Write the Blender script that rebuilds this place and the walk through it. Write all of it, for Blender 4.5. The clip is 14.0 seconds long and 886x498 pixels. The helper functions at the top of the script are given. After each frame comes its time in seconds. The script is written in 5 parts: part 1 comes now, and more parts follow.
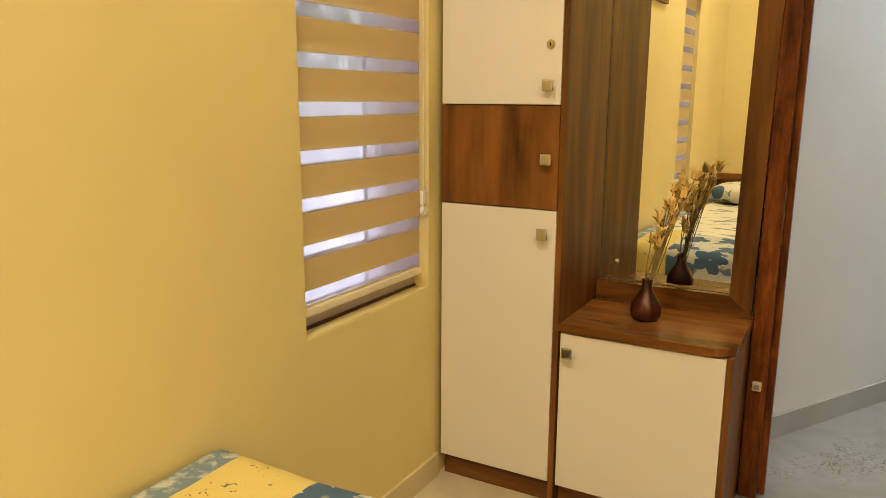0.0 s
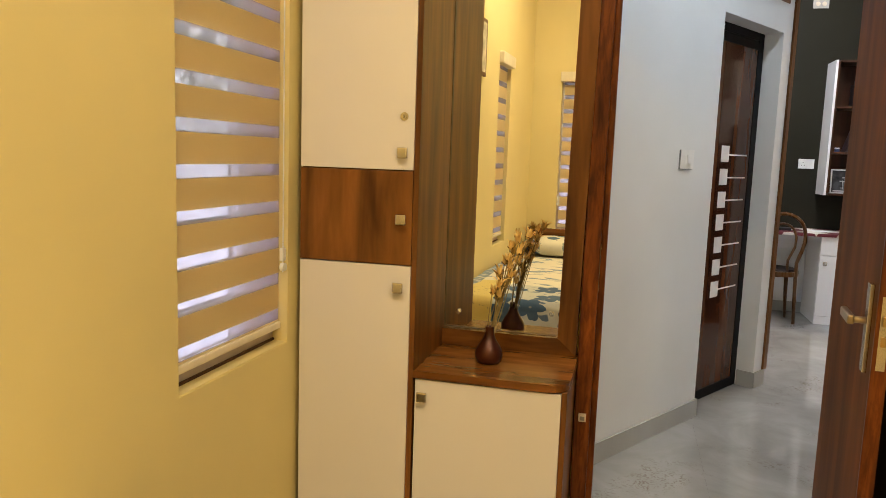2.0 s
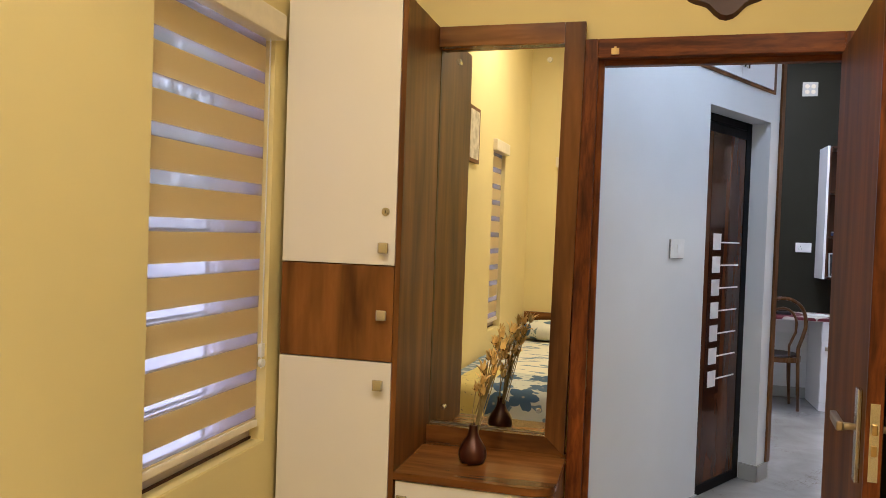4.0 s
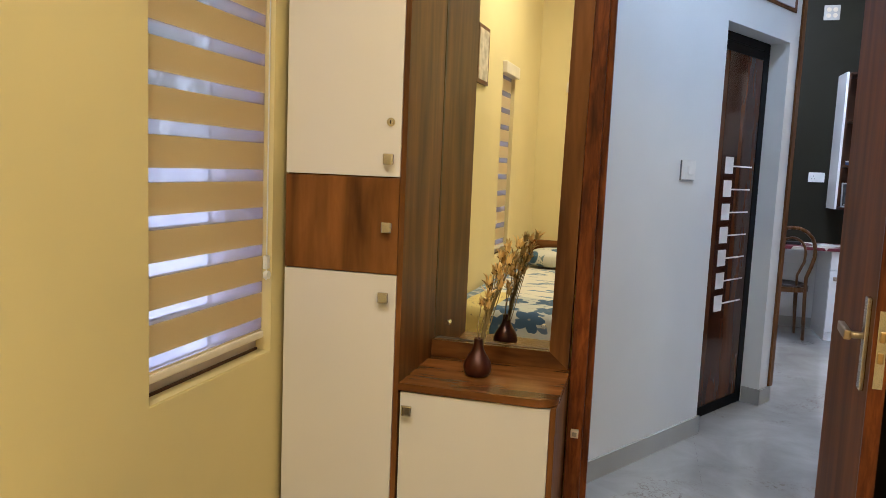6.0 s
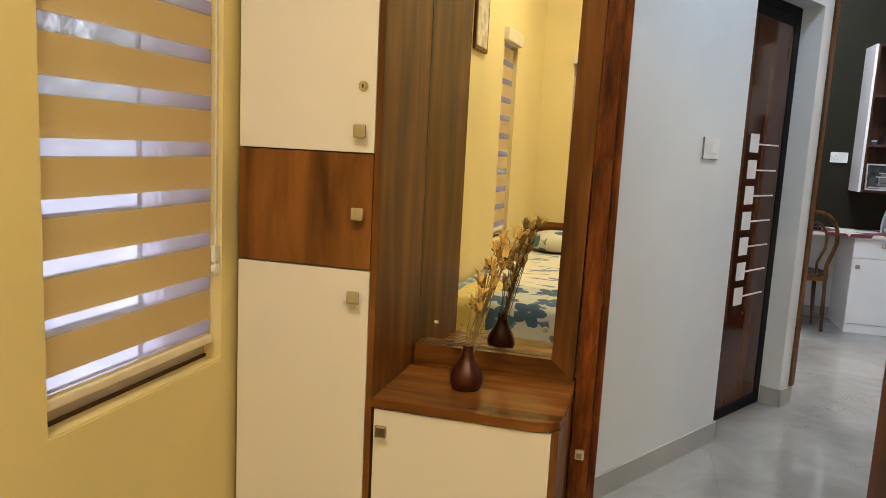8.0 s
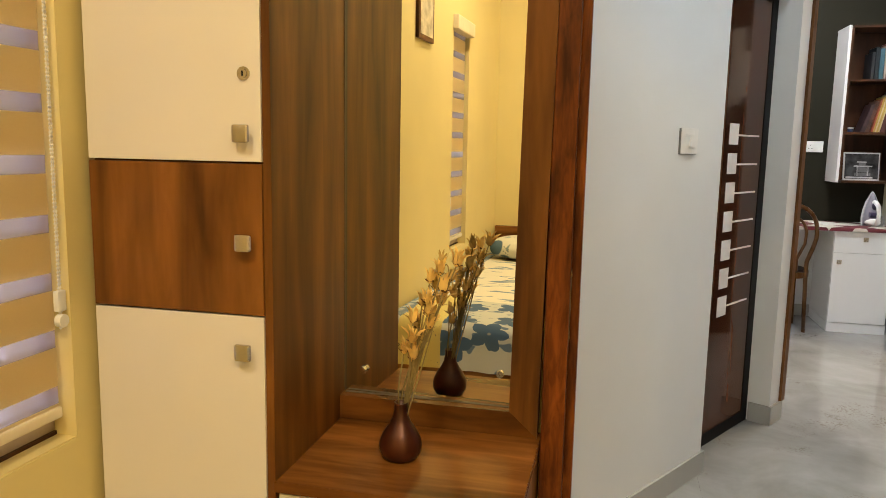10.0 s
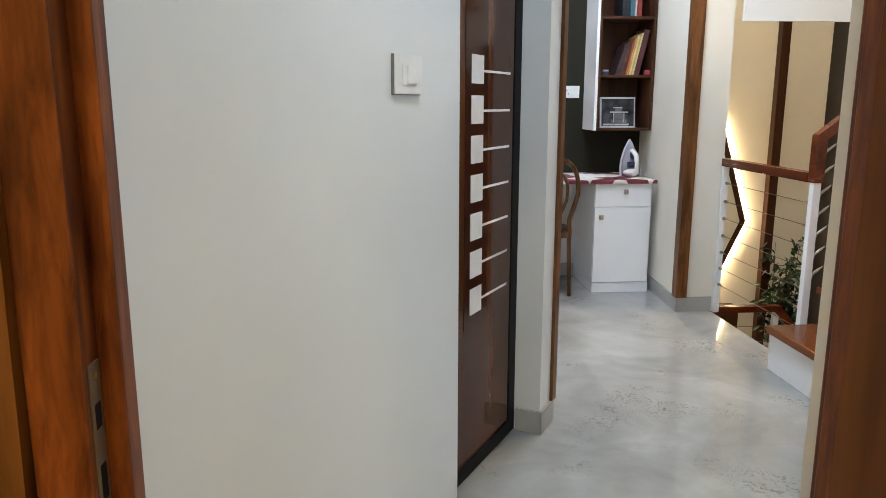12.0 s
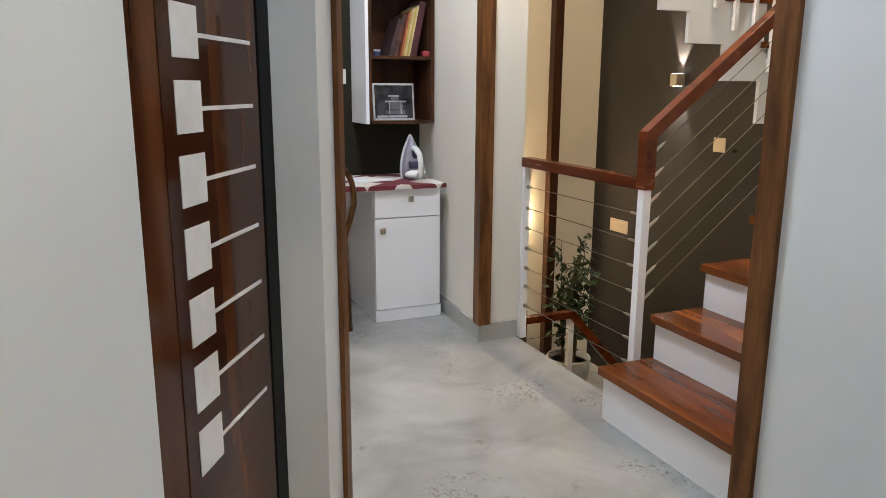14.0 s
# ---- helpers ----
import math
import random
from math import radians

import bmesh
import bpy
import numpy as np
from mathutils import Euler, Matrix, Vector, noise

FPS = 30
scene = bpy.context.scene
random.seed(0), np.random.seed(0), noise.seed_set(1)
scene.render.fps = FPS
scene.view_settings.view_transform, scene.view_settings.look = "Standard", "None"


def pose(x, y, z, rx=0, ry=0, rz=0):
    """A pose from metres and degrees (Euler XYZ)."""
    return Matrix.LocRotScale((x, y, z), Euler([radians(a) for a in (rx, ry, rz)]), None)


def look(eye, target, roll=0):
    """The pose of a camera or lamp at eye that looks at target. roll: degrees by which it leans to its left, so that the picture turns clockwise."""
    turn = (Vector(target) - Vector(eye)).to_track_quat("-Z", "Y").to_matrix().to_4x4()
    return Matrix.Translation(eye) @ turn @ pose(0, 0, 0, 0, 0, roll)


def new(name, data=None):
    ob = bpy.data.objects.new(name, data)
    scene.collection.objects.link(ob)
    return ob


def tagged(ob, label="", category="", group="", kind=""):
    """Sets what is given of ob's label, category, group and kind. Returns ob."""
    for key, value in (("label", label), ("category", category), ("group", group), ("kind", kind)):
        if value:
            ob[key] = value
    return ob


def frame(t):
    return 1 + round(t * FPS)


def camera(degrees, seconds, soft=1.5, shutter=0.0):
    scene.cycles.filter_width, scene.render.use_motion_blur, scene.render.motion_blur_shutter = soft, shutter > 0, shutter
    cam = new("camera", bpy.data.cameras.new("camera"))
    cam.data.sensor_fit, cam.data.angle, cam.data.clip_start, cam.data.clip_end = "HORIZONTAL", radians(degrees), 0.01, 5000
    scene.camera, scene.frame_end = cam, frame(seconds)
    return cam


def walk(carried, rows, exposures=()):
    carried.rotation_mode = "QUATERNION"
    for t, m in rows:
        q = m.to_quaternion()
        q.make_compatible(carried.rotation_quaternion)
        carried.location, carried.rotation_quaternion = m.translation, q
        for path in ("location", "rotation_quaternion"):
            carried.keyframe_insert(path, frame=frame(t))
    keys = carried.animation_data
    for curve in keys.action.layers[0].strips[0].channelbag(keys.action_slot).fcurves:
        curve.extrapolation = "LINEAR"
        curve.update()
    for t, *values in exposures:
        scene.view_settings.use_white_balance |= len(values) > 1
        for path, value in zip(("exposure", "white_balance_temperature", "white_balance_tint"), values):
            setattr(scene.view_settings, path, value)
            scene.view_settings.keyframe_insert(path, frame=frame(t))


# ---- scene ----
cam = camera(62.4, 14.0, 0.7)
PATH = [
    (0, (0.037, 0.104, 1.321), (-0.919, 1.814, 0.919), 0.3),
    (0.5, (0.051, 0.013, 1.324), (-0.726, 1.814, 0.936), 0.7),
    (1, (0.004, -0.065, 1.323), (-0.631, 1.796, 0.959), 1.2),
    (1.5, (-0.033, -0.105, 1.335), (-0.574, 1.794, 1.013), 1.8),
    (2, (-0.043, -0.112, 1.36), (-0.531, 1.811, 1.105), 2.0),
    (2.5, (-0.023, -0.102, 1.392), (-0.496, 1.833, 1.22), 2.2),
    (3, (-0.002, -0.097, 1.42), (-0.479, 1.844, 1.343), 2.2),
    (3.2, (0.008, -0.095, 1.43), (-0.475, 1.845, 1.388), 2.2),
    (5.3, (0.034, 0.007, 1.372), (-0.525, 1.924, 1.248), 2.3),
    (5.5, (0.039, 0.008, 1.362), (-0.518, 1.923, 1.205), 2.4),
    (6, (0.024, -0.031, 1.344), (-0.5, 1.886, 1.122), 2.4),
    (6.5, (-0.014, -0.108, 1.333), (-0.503, 1.812, 1.066), 2.4),
    (7, (-0.048, -0.081, 1.326), (-0.528, 1.838, 1.034), 2.5),
    (7.5, (-0.037, 0.133, 1.325), (-0.547, 2.044, 1.032), 2.9),
    (7.7, (-0.029, 0.238, 1.332), (-0.552, 2.147, 1.043), 3.0),
    (9.8, (-0.064, 0.783, 1.355), (-0.548, 2.705, 1.085), 1.4),
    (10, (-0.048, 0.845, 1.346), (-0.495, 2.775, 1.066), 1.1),
    (10.5, (0.055, 1.109, 1.344), (-0.268, 3.055, 1.016), 0.4),
    (11, (0.138, 1.332, 1.308), (-0.024, 3.293, 0.953), 0.0),
    (11.5, (0.154, 1.631, 1.325), (0.151, 3.593, 0.941), -0.1),
    (12, (0.164, 1.885, 1.313), (0.308, 3.842, 0.921), 0.1),
    (12.5, (0.193, 2.17, 1.321), (0.512, 4.103, 0.918), 0.3),
    (13, (0.193, 2.45, 1.319), (0.697, 4.341, 0.904), 0.5),
    (13.5, (0.232, 2.671, 1.313), (0.874, 4.518, 0.895), 0.4),
    (14, (0.36, 2.934, 1.325), (1.119, 4.734, 0.897), 0.3),
]
EXPOSURES = [
    (0.0, -0.24, 6350, 10), (0.5, -0.28, 6350, 10), (1.5, -0.30, 6400, 11), (3.0, -0.34, 6000, 16), (5.5, -0.37, 5000, 17), (6.5, -0.38, 5480, 11), (7.5, -0.31, 5740, 11),
    (10.0, -0.15, 6600, 10), (11.0, 0.08, 6700, 12), (11.5, 0.12, 6250, 10), (12.0, -0.04, 5750, 8), (12.5, -0.34, 5550, 8), (13.0, -0.44, 5650, 9), (13.5, -0.31, 5780, 10), (14.0, -0.20, 6020, 11)]
walk(cam, [(t, look(eye, target, roll)) for t, eye, target, roll in PATH], EXPOSURES)

# ---- world and light ----
world = bpy.data.worlds.new("sky")
scene.world = world
world.use_nodes = True
wn = world.node_tree.nodes
wl = world.node_tree.links
sky = wn.new("ShaderNodeTexSky")
sky.sky_type = "NISHITA"
sky.sun_disc = False
sky.sun_elevation = radians(50)
sky.sun_rotation = radians(60)
wl.new(sky.outputs[0], wn["Background"].inputs[0])
wn["Background"].inputs[1].default_value = 0.12


def sun_lamp():
    d = bpy.data.lights.new("sun", "SUN")
    d.energy, d.angle, d.color = 2.0, radians(0.5), (1.0, 0.95, 0.87)
    ob = new("sun", d)
    ob.matrix_world = look((6, -4, 9), (0, 0, 0))


sun_lamp()


def area(name, x, y, z, size, watts, colour):
    """An added ceiling area lamp, facing down; no such fixture is seen."""
    d = bpy.data.lights.new(name, "AREA")
    d.shape, d.size, d.energy, d.color = "DISK", size, watts, colour
    ob = new(name, d)
    ob.matrix_world = pose(x, y, z)
    return ob


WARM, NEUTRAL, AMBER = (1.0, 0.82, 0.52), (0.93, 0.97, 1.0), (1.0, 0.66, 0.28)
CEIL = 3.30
# unseen ceiling lamps, added; place and power only set to light the rooms
area("added_bedroom_lamp", -0.58, 0.35, CEIL - 0.06, 0.34, 45, WARM)
area("added_bedroom_lamp", 1.05, -0.30, CEIL - 0.06, 0.34, 64, WARM)
area("added_hall_lamp", 0.75, 3.15, CEIL - 0.06, 0.30, 20, (0.79, 0.90, 1.0))
area("added_stair_hall_lamp", 1.30, 5.35, CEIL - 0.06, 0.30, 49, (0.89, 0.95, 1.0))
area("added_study_lamp", 1.1, 6.6, CEIL - 0.06, 0.30, 24, (0.95, 0.97, 1.0))
area("added_stairwell_lamp", 3.0, 5.95, 3.92, 0.25, 96, (1.0, 0.71, 0.38))

# ---- materials ----


def material(name, rough=0.5, metal=0.0):
    m = bpy.data.materials.new(name)
    m.use_nodes = True
    nt = m.node_tree
    b = nt.nodes["Principled BSDF"]
    b.inputs["Roughness"].default_value = rough
    b.inputs["Metallic"].default_value = metal
    return m, nt, b


def coords(nt, scale=(1, 1, 1), per_object=False):
    tc = nt.nodes.new("ShaderNodeTexCoord")
    mp = nt.nodes.new("ShaderNodeMapping")
    mp.inputs["Scale"].default_value = scale
    nt.links.new(tc.outputs["Object"], mp.inputs["Vector"])
    if per_object:
        info = nt.nodes.new("ShaderNodeObjectInfo")
        mul = nt.nodes.new("ShaderNodeMath")
        mul.operation = "MULTIPLY"
        mul.inputs[1].default_value = 37.0
        nt.links.new(info.outputs["Random"], mul.inputs[0])
        nt.links.new(mul.outputs[0], mp.inputs["Location"])
    return mp.outputs[0]


def noise_tex(nt, vec, scale, detail=3.0, rough=0.55, distort=0.0):
    n = nt.nodes.new("ShaderNodeTexNoise")
    n.inputs["Scale"].default_value = scale
    n.inputs["Detail"].default_value = detail
    n.inputs["Roughness"].default_value = rough
    n.inputs["Distortion"].default_value = distort
    nt.links.new(vec, n.inputs["Vector"])
    return n.outputs["Fac"]


def ramp(nt, fac, stops):
    r = nt.nodes.new("ShaderNodeValToRGB")
    els = r.color_ramp.elements
    while len(els) < len(stops):
        els.new(0.5)
    for e, (p, c) in zip(els, stops):
        e.position = p
        e.color = (*c, 1) if len(c) == 3 else c
    nt.links.new(fac, r.inputs[0])
    return r.outputs[0]


def mix(nt, fac, a, b, mode="MIX"):
    n = nt.nodes.new("ShaderNodeMix")
    n.data_type = "RGBA"
    n.blend_type = mode
    for sock, val in ((n.inputs["Factor"], fac), (n.inputs["A"], a), (n.inputs["B"], b)):
        if isinstance(val, (int, float)):
            sock.default_value = val
        elif isinstance(val, tuple):
            sock.default_value = (*val, 1)
        else:
            nt.links.new(val, sock)
    return n.outputs["Result"]


def bump(nt, b, height, strength, distance=0.002):
    n = nt.nodes.new("ShaderNodeBump")
    n.inputs["Strength"].default_value = strength
    n.inputs["Distance"].default_value = distance
    nt.links.new(height, n.inputs["Height"])
    nt.links.new(n.outputs[0], b.inputs["Normal"])


def paint(name, colour, rough=0.55, var=0.05, grain=90, relief=0.12, spec=0.5):
    m, nt, b = material(name, rough)
    b.inputs["Specular IOR Level"].default_value = spec
    v = coords(nt)
    big = noise_tex(nt, v, 1.3, 3)
    lo = tuple(c * (1 - var) for c in colour)
    hi = tuple(min(1, c * (1 + var)) for c in colour)
    nt.links.new(ramp(nt, big, [(0.3, lo), (0.7, hi)]), b.inputs["Base Color"])
    bump(nt, b, noise_tex(nt, v, grain, 4), relief)
    return m


def wood(name, dark, light, rough=0.3, axis=2, scale=1.0, gloss_var=0.08, streak=1.0, spec=0.26, deep=(0.55, 0.52, 0.5), spread=0.18):
    """Wood whose grain runs along the given axis of the thing."""
    m, nt, b = material(name, rough)
    b.inputs["Specular IOR Level"].default_value = spec
    s = [8 * scale] * 3
    s[axis] = 1.4 * scale
    v = coords(nt, s, True)
    s2 = [6 * scale] * 3
    s2[axis] = 0.6 * scale
    v2 = coords(nt, s2, True)
    fine = noise_tex(nt, v, 2.2, 4, 0.6, 0.6)
    broad = noise_tex(nt, v2, 1.6, 3, 0.5, 0.4)
    mid = tuple((a + c) / 2 for a, c in zip(dark, light))
    c1 = ramp(nt, broad, [(0.5 - spread, dark), (0.5, mid), (0.5 + spread, light)])
    c2 = ramp(nt, fine, [(0.38, deep), (0.6, (1, 1, 1))])
    nt.links.new(mix(nt, min(1.0, 0.36 * streak), c1, c2, "MULTIPLY"), b.inputs["Base Color"])
    r = nt.nodes.new("ShaderNodeMapRange")
    r.inputs["To Min"].default_value = max(0.05, rough - gloss_var)
    r.inputs["To Max"].default_value = rough + gloss_var
    nt.links.new(fine, r.inputs["Value"])
    nt.links.new(r.outputs[0], b.inputs["Roughness"])
    bump(nt, b, fine, 0.03, 0.001)
    return m


def plain(name, colour, rough=0.4, metal=0.0, var=0.06):
    m, nt, b = material(name, rough, metal)
    b.inputs["Specular IOR Level"].default_value = 0.12 if max(colour) < 0.01 else 0.25 if max(colour) < 0.05 else 0.5
    v = coords(nt)
    n = noise_tex(nt, v, 14, 3)
    lo = tuple(c * (1 - var) for c in colour)
    hi = tuple(min(1, c * (1 + var)) for c in colour)
    nt.links.new(ramp(nt, n, [(0.35, lo), (0.65, hi)]), b.inputs["Base Color"])
    return m


def glow(name, colour, strength):
    m, nt, b = material(name)
    b.inputs["Base Color"].default_value = (*colour, 1)
    b.inputs["Emission Color"].default_value = (*colour, 1)
    b.inputs["Emission Strength"].default_value = strength
    return m


def floor_tile(name, tone=(1, 1, 1)):
    m, nt, b = material(name, 0.06)
    b.inputs["Specular IOR Level"].default_value = 0.75
    v = coords(nt)
    soft = noise_tex(nt, v, 2.2, 5, 0.6, 0.6)
    c = ramp(nt, soft, [(p, tuple(g * t for g, t in zip(col, tone))) for p, col in ((0.28, (0.215, 0.211, 0.203)), (0.5, (0.280, 0.278, 0.270)), (0.72, (0.350, 0.350, 0.345)))])
    patch = noise_tex(nt, v, 2.6, 2, 0.5, 0.3)
    patch_m = ramp(nt, patch, [(0.555, (0, 0, 0)), (0.66, (1, 1, 1))])
    fleck = noise_tex(nt, v, 30, 6, 0.66, 2.0)
    fleck_m = ramp(nt, fleck, [(0.52, (0, 0, 0)), (0.62, (1, 1, 1))])
    both = mix(nt, 1.0, patch_m, fleck_m, "MULTIPLY")
    sep = nt.nodes.new("ShaderNodeSeparateColor")
    nt.links.new(both, sep.inputs[0])
    mul = nt.nodes.new("ShaderNodeMath")
    mul.operation = "MULTIPLY"
    mul.inputs[1].default_value = 0.62
    nt.links.new(sep.outputs[0], mul.inputs[0])
    nt.links.new(mix(nt, mul.outputs[0], c, (0.10, 0.065, 0.032)), b.inputs["Base Color"])
    return m


YELLOW = paint("yellow_wall_paint", (0.72, 0.60, 0.275), 0.6)
WHITE = paint("white_wall_paint", (0.71, 0.725, 0.73), 0.5)
CREAM = paint("cream_wall_paint", (0.72, 0.685, 0.61), 0.55)
GREEN = paint("dark_olive_wall_paint", (0.0150, 0.0135, 0.0070), 0.7, 0.14, 90, 0.12, 0.22)
GREY = paint("charcoal_textured_wall_paint", (0.0285, 0.0232, 0.0222), 0.65, 0.3, 40, 0.3, 0.3)
CEILING_PAINT = paint("ceiling_paint", (0.80, 0.79, 0.76), 0.7)
TILE = floor_tile("polished_stone_tile")
# same stone tile with the bedroom's warm light put into its colour
LIT_TILE = floor_tile("polished_stone_tile_lit", (2.1, 1.85, 1.35))
GROUT = plain("grout", (0.36, 0.355, 0.345), 0.4)
SKIRT = paint("skirting_stone", (0.39, 0.39, 0.372), 0.25, 0.14)
LAMINATE = paint("white_laminate", (0.72, 0.675, 0.625), 0.38, 0.02, 200, 0.03)
GLOSS_WHITE = paint("white_gloss_paint", (0.80, 0.80, 0.82), 0.25, 0.02, 200, 0.02)
WALNUT = wood("walnut_laminate", (0.075, 0.027, 0.0056), (0.265, 0.106, 0.021), 0.38, 2, 1.5, 0.04, 0.9, 0.2, (0.56, 0.45, 0.35), 0.20)
WALNUT_X = wood("walnut_laminate_level", (0.100, 0.036, 0.0075), (0.290, 0.110, 0.023), 0.22, 0, 1.2, 0.03, 1.4, 0.34, (0.45, 0.40, 0.36), 0.15)
TEAK = wood("teak_frame", (0.066, 0.0155, 0.0035), (0.255, 0.070, 0.0105), 0.36, 2, 3.2, 0.06, 1.9, 0.18, (0.36, 0.27, 0.24), 0.2)
TEAK_X = wood("teak_frame_level", (0.078, 0.018, 0.0038), (0.265, 0.073, 0.0108), 0.36, 0, 3.2, 0.06, 1.9, 0.18, (0.36, 0.27, 0.24), 0.2)
LEAF_WOOD = wood("door_leaf_wood", (0.098, 0.035, 0.0080), (0.200, 0.072, 0.0155), 0.5, 2, 1.2, 0.04, 1.0, 0.07, (0.5, 0.42, 0.38), 0.16)
TRIM_WOOD = wood("brown_trim_wood", (0.080, 0.032, 0.0105), (0.205, 0.086, 0.028), 0.35, 2, 2.4, 0.06, 1.5, 0.18, (0.5, 0.44, 0.4))
RAIL_WOOD = wood("red_brown_handrail", (0.075, 0.016, 0.005), (0.16, 0.038, 0.012), 0.25, 1)
TREAD_WOOD = wood("glossy_tread_wood", (0.088, 0.022, 0.006), (0.225, 0.070, 0.018), 0.15, 1, 1.0, 0.04, 1.5)
SHELF_WOOD = wood("shelf_wood", (0.045, 0.018, 0.009), (0.092, 0.037, 0.017), 0.42, 2, 1.4, 0.05, 1.0, 0.16)
CHAIR_WOOD = wood("bentwood", (0.060, 0.024, 0.007), (0.125, 0.052, 0.015), 0.28)
BATH_WOOD = wood("glossy_bath_door", (0.052, 0.016, 0.0062), (0.108, 0.036, 0.0135), 0.09, 2, 1.1, 0.03, 1.3)
BATH_DARK = wood("glossy_bath_door_dark", (0.027, 0.0075, 0.0034), (0.062, 0.018, 0.0080), 0.09, 2, 1.1, 0.03, 1.3)
# near-black colour stands for shadow behind the bedroom door
SHADOW_WOOD = wood("shadow_wardrobe_wood", (0.007, 0.004, 0.003), (0.013, 0.007, 0.005), 0.5)
BLACK = plain("black_frame", (0.0025, 0.0025, 0.003), 0.5)
WHITE_PLASTIC = plain("white_plastic", (0.78, 0.78, 0.77), 0.3)
CREAM_PLASTIC = plain("cream_plastic", (0.66, 0.57, 0.44), 0.35)
CHROME = plain("chrome", (0.75, 0.74, 0.72), 0.18, 1.0)
NICKEL = plain("brushed_nickel", (0.60, 0.56, 0.50), 0.26, 1.0)
BRASS = plain("brass", (0.55, 0.38, 0.16), 0.3, 1.0)
STEEL = plain("steel", (0.34, 0.33, 0.31), 0.3, 1.0)
CABLE = plain("dull_steel_cable", (0.13, 0.12, 0.105), 0.5, 0.5)
LED = glow("led_strip_glow", (1.0, 0.76, 0.40), 32.0)
DIFFUSER = glow("added_lamp_diffuser", (1.0, 0.95, 0.88), 3.0)
SCONCE_GLOW = glow("sconce_glow", (1.0, 0.9, 0.72), 20.0)


def mirror_glass():
    m, nt, b = material("mirror_silver", 0.0, 1.0)
    b.inputs["Base Color"].default_value = (0.86, 0.87, 0.85, 1)
    return m


MIRROR = mirror_glass()

# ---- building helpers ----


def box(bm, x0, x1, y0, y1, z0, z1, bevel=0.0, m=None):
    r = bmesh.ops.create_cube(bm, size=1.0)
    vs = r["verts"]
    for v in vs:
        v.co = Vector(((x0 + x1) / 2 + v.co.x * (x1 - x0), (y0 + y1) / 2 + v.co.y * (y1 - y0), (z0 + z1) / 2 + v.co.z * (z1 - z0)))
    if bevel:
        es = list({e for v in vs for e in v.link_edges})
        r2 = bmesh.ops.bevel(bm, geom=es, offset=bevel, segments=2, affect="EDGES", profile=0.6)
        vs = list({v for f in r2["faces"] for v in f.verts} | {v for v in vs if v.is_valid})
    if m is not None:
        bmesh.ops.transform(bm, matrix=m, verts=vs)
    return vs


def cyl(bm, p, q, r1, r2=None, seg=16):
    p, q = Vector(p), Vector(q)
    d = q - p
    m = Matrix.Translation((p + q) / 2) @ d.to_track_quat("Z", "Y").to_matrix().to_4x4()
    return bmesh.ops.create_cone(bm, cap_ends=True, segments=seg, radius1=r1, radius2=r1 if r2 is None else r2, depth=d.length, matrix=m)["verts"]


def tube(bm, pts, radius, seg=8, closed=False):
    """A round bar along points."""
    pts = [Vector(p) for p in pts]
    n = len(pts)
    rings = []
    up = Vector((0.31, 0.17, 0.93)).normalized()
    for i, p in enumerate(pts):
        a = pts[(i - 1) % n] if (closed or i) else p
        c = pts[(i + 1) % n] if (closed or i < n - 1) else p
        t = (c - a).normalized()
        s = t.cross(up).normalized()
        u = s.cross(t)
        rr = radius[i] if isinstance(radius, (list, tuple)) else radius
        rings.append([bm.verts.new(p + (s * math.cos(k * 2 * math.pi / seg) + u * math.sin(k * 2 * math.pi / seg)) * rr) for k in range(seg)])
    for i in range(n if closed else n - 1):
        a, c = rings[i], rings[(i + 1) % n]
        for k in range(seg):
            bm.faces.new((a[k], a[(k + 1) % seg], c[(k + 1) % seg], c[k]))
    if not closed:
        bm.faces.new(rings[0][::-1])
        bm.faces.new(rings[-1])


def lathe(bm, profile, cx, cy, seg=32):
    rings = []
    for r, z in profile:
        rings.append([bm.verts.new((cx + r * math.cos(k * 2 * math.pi / seg), cy + r * math.sin(k * 2 * math.pi / seg), z)) for k in range(seg)])
    for a, c in zip(rings, rings[1:]):
        for k in range(seg):
            bm.faces.new((a[k], a[(k + 1) % seg], c[(k + 1) % seg], c[k]))
    bm.faces.new(rings[0][::-1])
    bm.faces.new(rings[-1])


def prism(bm, outline, z0, z1):
    lo = [bm.verts.new((x, y, z0)) for x, y in outline]
    hi = [bm.verts.new((x, y, z1)) for x, y in outline]
    n = len(outline)
    bm.faces.new(lo[::-1])
    bm.faces.new(hi)
    for i in range(n):
        bm.faces.new((lo[i], lo[(i + 1) % n], hi[(i + 1) % n], hi[i]))


def mesh_of(name, bm, mat, smooth=False):
    bmesh.ops.recalc_face_normals(bm, faces=bm.faces[:])
    me = bpy.data.meshes.new(name)
    bm.to_mesh(me)
    bm.free()
    me.materials.append(mat)
    if smooth:
        for p in me.polygons:
            p.use_smooth = True
    return me


def part(name, bm, mat, parent, label="", smooth=False):
    ob = new(name, mesh_of(name, bm, mat, smooth))
    ob.parent = parent
    if parent.data is None:
        ob.matrix_parent_inverse = Matrix.Translation(-parent.location)
    if label:
        ob["label"] = label
    return ob


def thing(name, label, category, group="", at=(0, 0, 0)):
    ob = new(name)
    ob.location = at
    ob.empty_display_size = 0.1
    return tagged(ob, label, category, group)


def single(name, bm, mat, label, category, group="", smooth=False):
    return tagged(new(name, mesh_of(name, bm, mat, smooth)), label, category, group)


def structure(name, bm, mat, label="", category=""):
    return tagged(new(name, mesh_of(name, bm, mat)), label, category, "", "structure")


def boxpart(name, parent, mat, dims, bevel=0.0, label="", m=None):
    bm = bmesh.new()
    box(bm, *dims, bevel, m)
    return part(name, bm, mat, parent, label)


# ---- large structure ----


